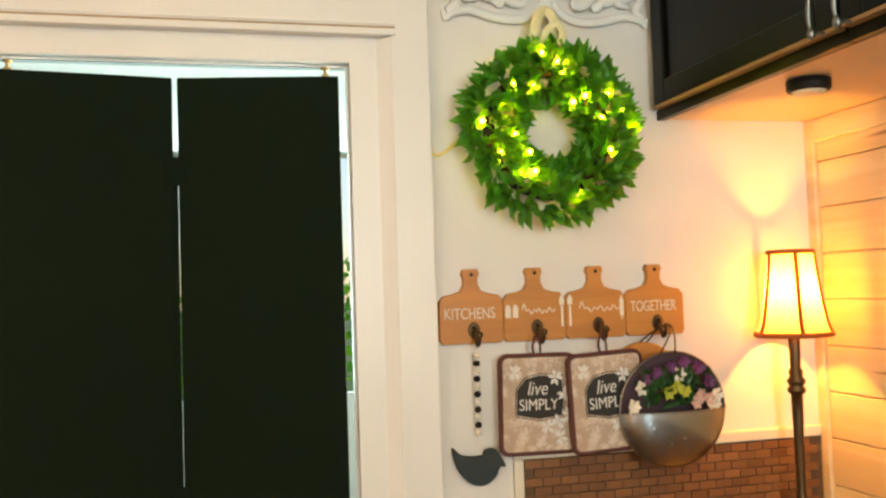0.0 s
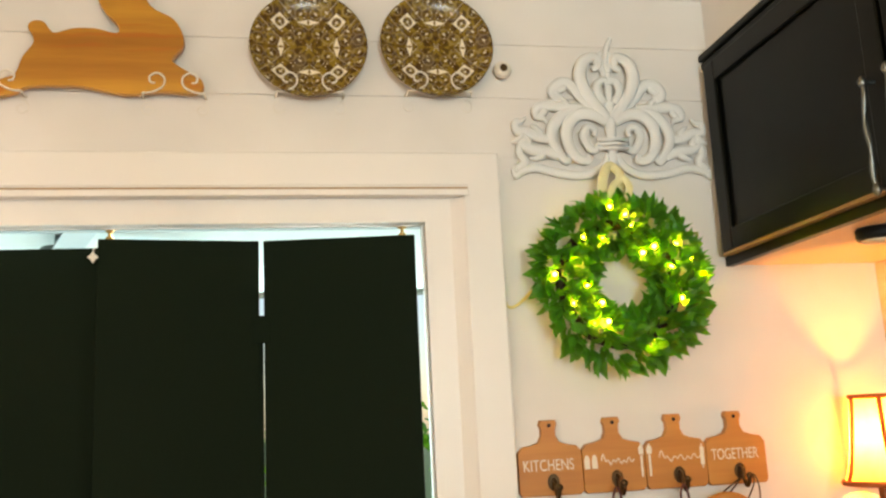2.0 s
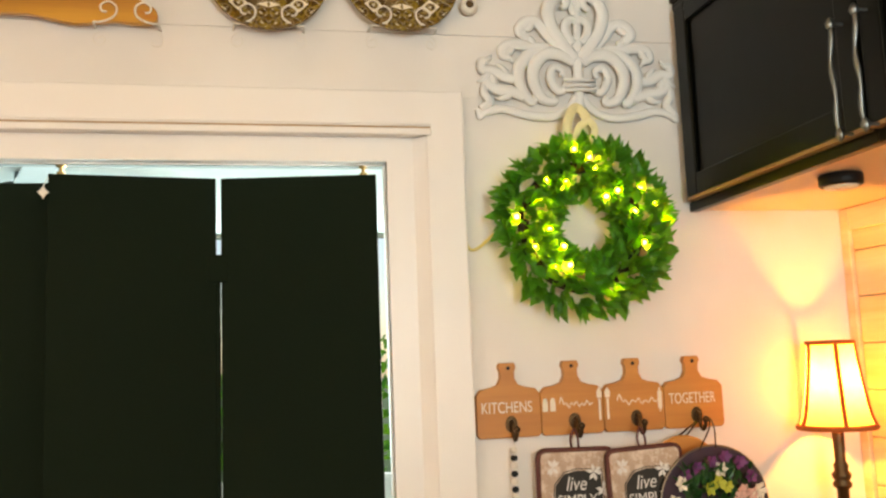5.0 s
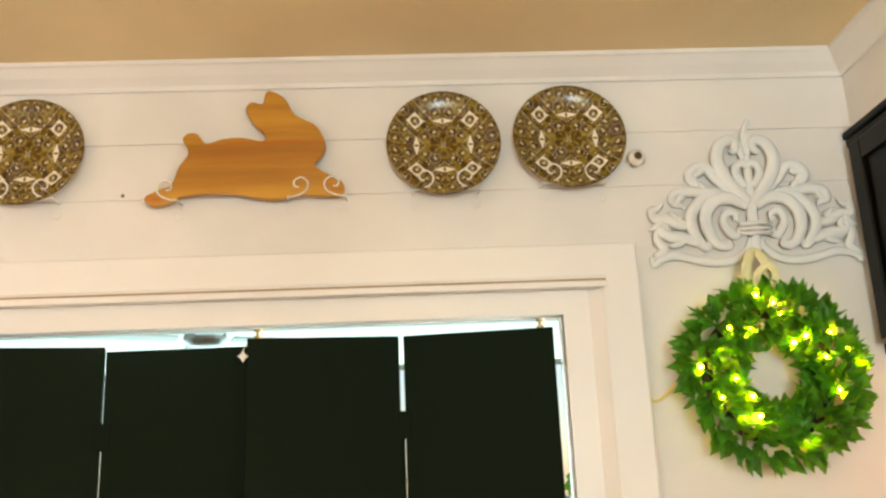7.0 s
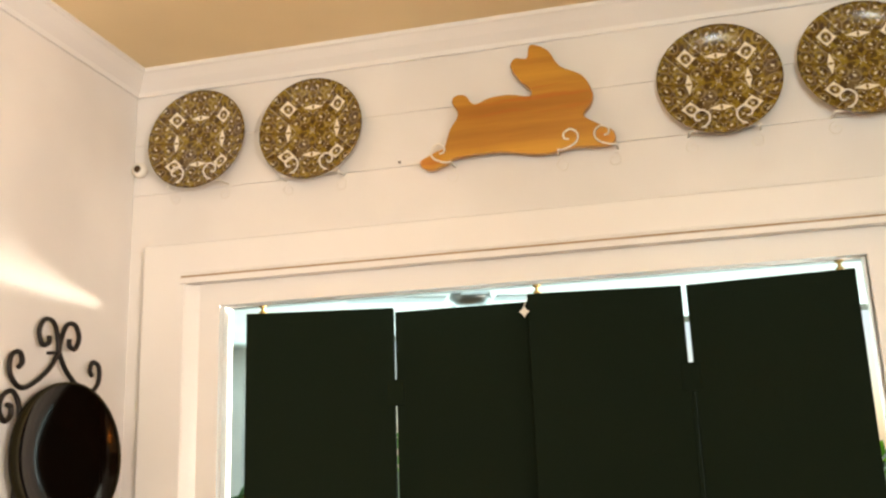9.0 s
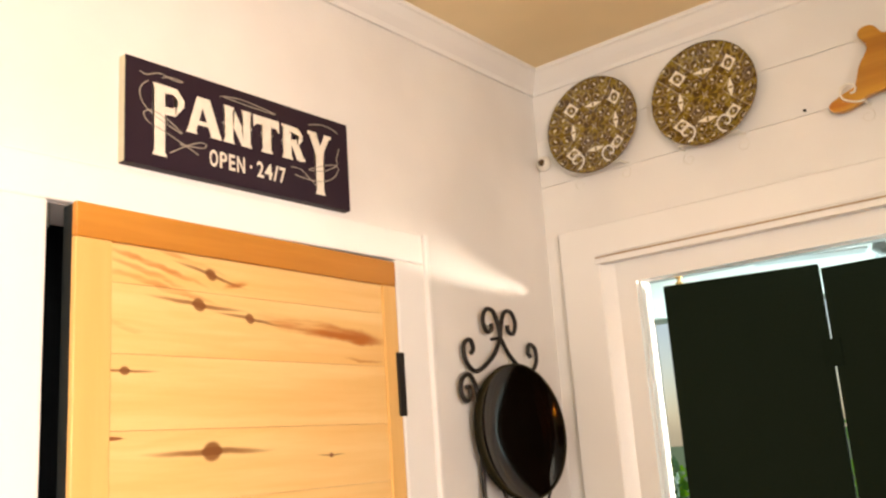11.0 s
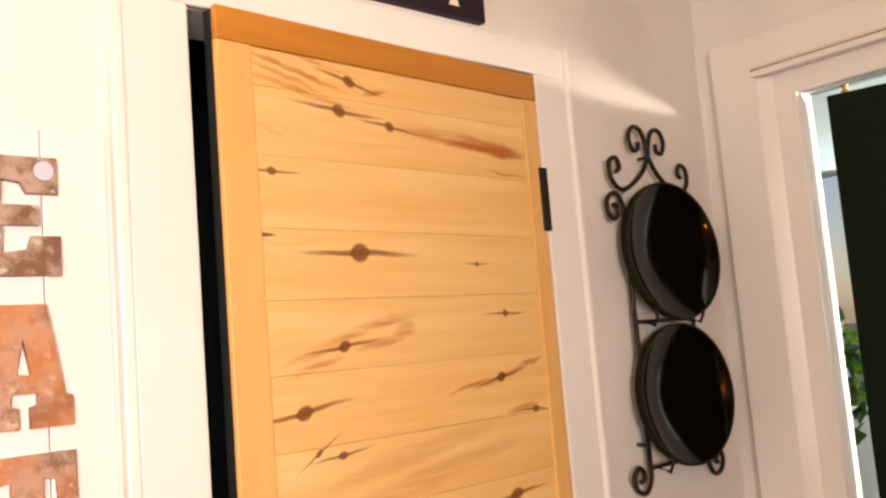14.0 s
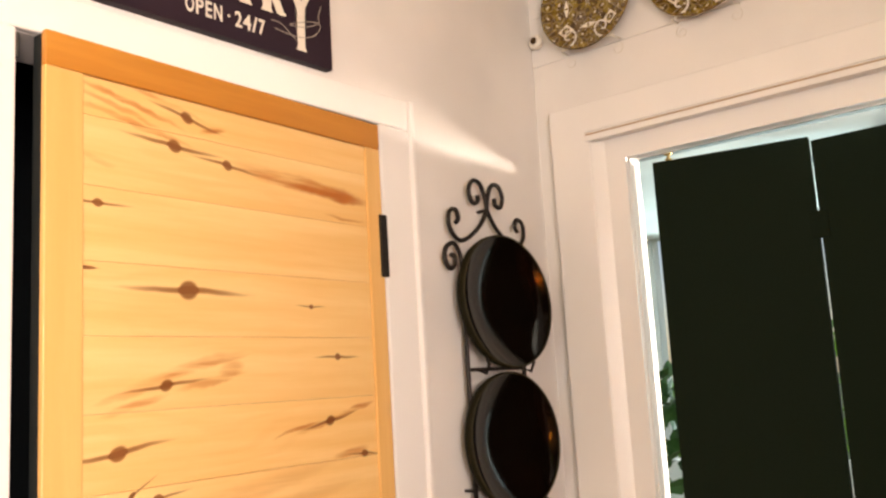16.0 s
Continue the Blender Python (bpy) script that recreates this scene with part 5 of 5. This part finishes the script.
def flower_pocket():
    ob = thing("wall_pocket", (1.052, 1.975, 1.232), "round galvanized metal wall pocket holding artificial flowers", "planter")
    r = 0.132
    ZINC = metal("galvanized_zinc", (0.40, 0.42, 0.43), 0.24, 1.0, 0.05)
    part("back_disc", lathe(bmesh.new(), ((0.02, 0.004), (r, 0.004), (r, -0.001), (r - 0.003, -0.002), (0.02, -0.002)), 48, (0, 0, 0), "y"), plain("pocket_back", (0.040, 0.016, 0.030), 0.5), ob, "dark purple back disc")
    bm = bmesh.new()
    n, m, rows = 28, 10, []
    for j in range(m + 1):
        v = j / m
        row = []
        for i in range(n + 1):
            a = math.pi + math.pi * i / n
            rr = r * v
            z = rr * math.sin(a)
            row.append(bm.verts.new((rr * math.cos(a), -0.004 - 0.046 * math.sqrt(max(0.0, 1 - v ** 2.4)), z)))
        rows.append(row)
    for a, b in zip(rows, rows[1:]):
        for i in range(n):
            bm.faces.new((a[i], a[i + 1], b[i + 1], b[i]))
    part("pocket", bm, ZINC, ob, "shiny bulging zinc half pocket", True)
    lip = [(r * (2 * i / 20 - 1), -0.006 - 0.046 * math.sqrt(max(0, 1 - abs(2 * i / 20 - 1) ** 2.4)), 0.0) for i in range(21)]
    part("lip", tube(bmesh.new(), lip, 0.0022, 6), ZINC, ob, "", True)
    ring = [(r * math.cos(a), -0.001, r * math.sin(a)) for a in (2 * math.pi * i / 48 for i in range(49))]
    part("rim", tube(bmesh.new(), ring, 0.0026, 6), metal("pocket_rim", (0.26, 0.22, 0.17), 0.4), ob, "", True)
    rnd = random.Random(8)
    tones = (plain("violet_petal", (0.13, 0.025, 0.13), 0.6), plain("lime_petal", (0.40, 0.42, 0.03), 0.6), plain("cream_petal", (0.78, 0.70, 0.58), 0.6), plain("pink_petal", (0.62, 0.38, 0.32), 0.6))
    heads = [(-0.092, 0.052, 2), (-0.118, 0.012, 2), (0.010, 0.080, 2), (0.000, 0.052, 1), (0.022, 0.040, 1), (-0.020, 0.040, 1), (-0.050, 0.088, 0), (-0.082, 0.070, 0), (0.060, 0.095, 0), (0.085, 0.020, 3), (0.066, 0.030, 3), (0.110, 0.028, 2), (0.050, 0.014, 3),
             (0.086, 0.062, 0), (0.020, 0.110, 0), (-0.012, 0.100, 0), (0.098, 0.006, 2)]
    for cx, cz, t in heads:
        fl = bmesh.new()
        k = 6
        o = Vector((cx * 0.92, -0.014 - rnd.uniform(0, 0.012), cz * 0.95 + 0.004))
        for j in range(k):
            a = 2 * math.pi * j / k + rnd.uniform(-0.2, 0.2)
            s = rnd.uniform(0.85, 1.15) * (0.019 if t == 2 else 0.017)
            d, e = Vector((math.cos(a), -0.35, math.sin(a))) * s, Vector((-math.sin(a), 0, math.cos(a))) * s * 0.34
            c0, a1, tip, b1 = fl.verts.new(o), fl.verts.new(o + d * 0.6 + e), fl.verts.new(o + d), fl.verts.new(o + d * 0.6 - e)
            fl.faces.new((c0, a1, tip)), fl.faces.new((c0, tip, b1))
        part("flower", fl, tones[t], ob)
    place = lambda q: (Vector((q.uniform(-0.085, 0.085), -0.010, q.uniform(0.004, 0.080))), Vector((q.gauss(0, 0.5), -0.3, 0.8)))
    part("greenery", leaves(bmesh.new(), rnd, 120, place, 0.036, 0.007), HOUSELEAF, ob)["kind"] = "stuff"
    part("hanger_loop", tube(bmesh.new(), smooth_path([(-0.03, 0.0, 0.122), (-0.012, -0.020, 0.170), (-0.004, -0.012, 0.195), (0.002, -0.020, 0.170), (0.012, 0.0, 0.124)], 5), 0.0018, 5), BRONZE, ob)


flower_pocket()
ob = thing("wooden_trivet", (1.010, 2.030, 1.300), "round brown wooden trivet hanging behind the metal pocket", "trivet")
part("disc", lathe(bmesh.new(), ((0.02, 0.006), (0.082, 0.006), (0.086, 0.002), (0.086, -0.004), (0.082, -0.008), (0.02, -0.008)), 36, (0, 0, 0), "y"), BOARDWOOD, ob)
part("loop", tube(bmesh.new(), smooth_path([(-0.008, 0, 0.084), (0.026, -0.030, 0.118), (0.010, 0, 0.083)], 5), 0.002, 5), BRONZE, ob)


# ---- east side: wall cabinets, boards, lamp, counter ----
def wall_cabinet(y0, y1, handle_at, group):
    """A black wall cabinet; y0 is its south end, y1 its north end."""
    fx, z0, z1 = 1.088, 1.922, 2.472
    ob = thing("wall_cabinet", (fx, y0, z0), "black painted wall cabinet with a recessed panel door", "cabinet", group)
    w, h, d = y1 - y0, z1 - z0, EX - fx
    part("body", box(0.006, d - 0.001, 0.0005, w - 0.0005, 0.006, h - 0.02), CABINET, ob)
    part("underside", box(0.022, d - 0.001, 0.0005, w - 0.0005, 0.0, 0.006), UNDER, ob, "tan laminate underside")
    part("face_rail", box(0.0, 0.022, 0.0005, w - 0.0005, -0.004, 0.020, 0.002), CABINET, ob)
    part("top_moulding", box(-0.016, d - 0.38, 0.0005, w - 0.0005, h - 0.020, h, 0.005), CABINET, ob)
    part("top_moulding", box(-0.009, d - 0.38, 0.0005, w - 0.0005, h - 0.040, h - 0.0205, 0.004), CABINET, ob)
    a, b, lo, hi = 0.006, w - 0.030 if y1 > 2.0 else w - 0.006, 0.026, h - 0.044
    door = part("door", box(-0.010, 0.002, a, b, lo, hi), CABINET, ob)
    # brown strip puts lamplight on the black door's lower edge into the colour
    part("bottom_edge", box(-0.0208, -0.0005, a + 0.002, b - 0.002, lo - 0.0075, lo - 0.0002), LAMPLITEDGE, door, "lower edge coloured brown for lamplight on it")
    s = 0.052
    for nm, q in (("stile", (a, a + s, lo, hi)), ("stile", (b - s, b, lo, hi)), ("rail", (a + s, b - s, lo, lo + s)), ("rail", (a + s, b - s, hi - s, hi))):
        part(nm, box(-0.021, -0.010, q[0], q[1], q[2], q[3], 0.003), CABINET, door)
    hx, hy, z = -0.046, handle_at - y0, (1.942 - z0, 2.142 - z0)
    n = 16
    pts = [(hx - 0.004 * math.sin(i / n * math.pi), hy + 0.0032 * math.sin(i / n * 4 * math.pi), z[0] + (z[1] - z[0]) * i / n) for i in range(n + 1)]
    pull = part("handle", tube(bmesh.new(), pts, [0.0026 + 0.0022 * abs(math.sin(i / n * 3 * math.pi)) for i in range(n + 1)], 8), SILVER, door, "twisted antique silver pull", True)
    for zz in z:
        part("finial", lathe(bmesh.new(), ((0.001, -0.014), (0.007, -0.006), (0.008, 0.0), (0.005, 0.008), (0.001, 0.012)), 10, (hx, hy, zz)), SILVER, pull, "", True)
        part("post", tube(bmesh.new(), [(hx, hy, zz), (-0.021, hy, zz)], 0.0035, 8, 1.0, (0, 0, 1)), SILVER, pull)


wall_cabinet(1.372, NY, 1.408, "wall cabinets")
wall_cabinet(0.70, 1.372, 1.342, "wall cabinets")

ob = thing("puck_light", (1.205, 1.640, 1.922), "round black puck light stuck under the cabinet", "light")
part("housing", lathe(bmesh.new(), ((0.040, 0.0), (0.043, -0.003), (0.043, -0.020), (0.040, -0.024), (0.034, -0.025)), 30), BLACK, ob, "", True)
part("lens", lathe(bmesh.new(), ((0.034, -0.0245), (0.030, -0.029), (0.012, -0.031), (0.002, -0.031)), 24), plain("frosted_lens", (0.75, 0.70, 0.55), 0.3), ob, "frosted unlit lens", True)

wall_e = tagged(new("shiplap"), "whitewashed knotty pine boards on the kitchen wall", "wall boards", kind="structure")
z = 1.813
part("top_trim", box(EX - 0.020, EX, 0.2, NY - 0.032, 1.864, 1.921, 0.003), PINE, wall_e)
part("board", box(EX - 0.012, EX, 0.2, NY - 0.032, 1.8145, 1.8635, 0.002), PINE, wall_e)
for i in range(8):
    lo = max(z - 0.1145, 0.935)
    part("board", box(EX - 0.012, EX, 0.2, NY - 0.032, lo + 0.0012, z - 0.0012, 0.003), PINE, wall_e)
    z = lo
    if z <= 0.94:
        break
part("corner_trim", box(EX - 0.022, EX, NY - 0.032, NY, 0.93, 1.921, 0.003), PINE, wall_e)


def buffet_lamp():
    x, y, base = 1.370, 1.962, 0.921
    ob = thing("buffet_lamp", (x, y, base), "dark bronze buffet lamp with a glowing panelled bell shade", "lamp")
    body = ((0.070, 0.0), (0.072, 0.012), (0.060, 0.020), (0.030, 0.032), (0.018, 0.050), (0.022, 0.062), (0.012, 0.075), (0.0095, 0.12), (0.0105, 0.20), (0.013, 0.30), (0.0135, 0.335), (0.020, 0.340), (0.0215, 0.348), (0.016, 0.354),
            (0.020, 0.360), (0.022, 0.368), (0.015, 0.376), (0.017, 0.388), (0.012, 0.396), (0.013, 0.440), (0.014, 0.470), (0.009, 0.476), (0.008, 0.500))
    part("column", lathe(bmesh.new(), [(r * 1.02, q if q < 0.1 else q - 0.0246 * (0.629 - q)) for r, q in body], 24), BRONZE, ob, "", True)
    z0, z1 = 1.391 - base, 1.587 - base
    n = 5
    def rad(t):
        return 0.085 - 0.034 * (t ** 0.6)
    for i in range(n):
        a0, a1 = radians(248.6) + 2 * math.pi * i / n, radians(248.6) + 2 * math.pi * (i + 1) / n
        bm = bmesh.new()
        rows = []
        for j in range(9):
            t = j / 8
            rows.append([bm.verts.new((rad(t) * math.cos(a0 + (a1 - a0) * q / 4), rad(t) * math.sin(a0 + (a1 - a0) * q / 4), z0 + (z1 - z0) * t)) for q in range(5)])
        for p, q in zip(rows, rows[1:]):
            for k in range(4):
                bm.faces.new((p[k], p[k + 1], q[k + 1], q[k]))
        part("shade_panel", bm, SHADE, ob, "glowing cream cloth panel", True)
        rib = [((rad(j / 8) + 0.0008) * math.cos(a0), (rad(j / 8) + 0.0008) * math.sin(a0), z0 + (z1 - z0) * j / 8) for j in range(9)]
        part("shade_rib", tube(bmesh.new(), rib, 0.0052, 6, 1.0, (math.cos(a0), math.sin(a0), 0)), TRIMCLOTH, ob, "dark red trim")
    for r, z, q in ((rad(0), z0, 0.0068), (rad(1), z1, 0.0058)):
        ring = [(r * math.cos(a), r * math.sin(a), z) for a in (2 * math.pi * i / 36 for i in range(37))]
        part("shade_ring", tube(bmesh.new(), ring, q, 6, 1.0, (0, 0, 1)), TRIMCLOTH, ob, "dark red trim", True)


TRIMCLOTH = plain("dark_red_trim", (0.40, 0.105, 0.018), 0.8)
buffet_lamp()

ob = thing("countertop", (0.70, 1.40, 0.88), "plain brown stone countertop below the lamp", "countertop")
part("slab", box(0.02, EX - 0.70 - 0.001, -1.2, NY - 1.40 - 0.008, 0.0, 0.04, 0.004), plain("counter_stone", (0.16, 0.10, 0.06), 0.3, 20), ob)
ob = thing("base_cabinet", (0.74, 0.20, 0.0), "black painted base cabinet under the countertop", "cabinet")
part("body", box(0.0, EX - 0.741, 0.01, NY - 0.21, 0.0, 0.879, 0.003), CABINET, ob)

# ---- brick mosaic splashback, last ----
splash = tagged(new("splashback"), "copper brown brick mosaic splashback with a pale edge strip", "splashback", kind="structure")
part("grout", box(0.712, EX - 0.023, NY - 0.006, NY - 0.0005, 0.921, 1.129), plain("grout", (0.12, 0.070, 0.035), 0.9), splash)
part("edge_strip", box(0.688, 0.712, NY - 0.012, NY - 0.0005, 0.921, 1.129, 0.003), CREAM, splash, "pale edge strip")
part("cap_strip", box(0.688, EX - 0.023, NY - 0.013, NY - 0.0005, 1.1295, 1.157, 0.004), CREAM, splash, "pale cap strip")
bw, bh = 0.0440, 0.0207
mesh = None
for row in range(10):
    zz = 1.128 - bh * (row + 1)
    x = 0.713 + (bw / 2 if row % 2 else 0.0)
    while x + bw < EX - 0.024:
        if mesh is None:
            mesh = part("brick", box(0.001, bw - 0.001, -0.0045, 0.0, 0.001, bh - 0.001, 0.0012), TILE, splash)
            ob = mesh
        else:
            ob = new("brick", mesh.data)
            ob.parent = splash
        ob.location = (x, NY - 0.006 - 0.0012 * random.random(), zz)
        x += bw
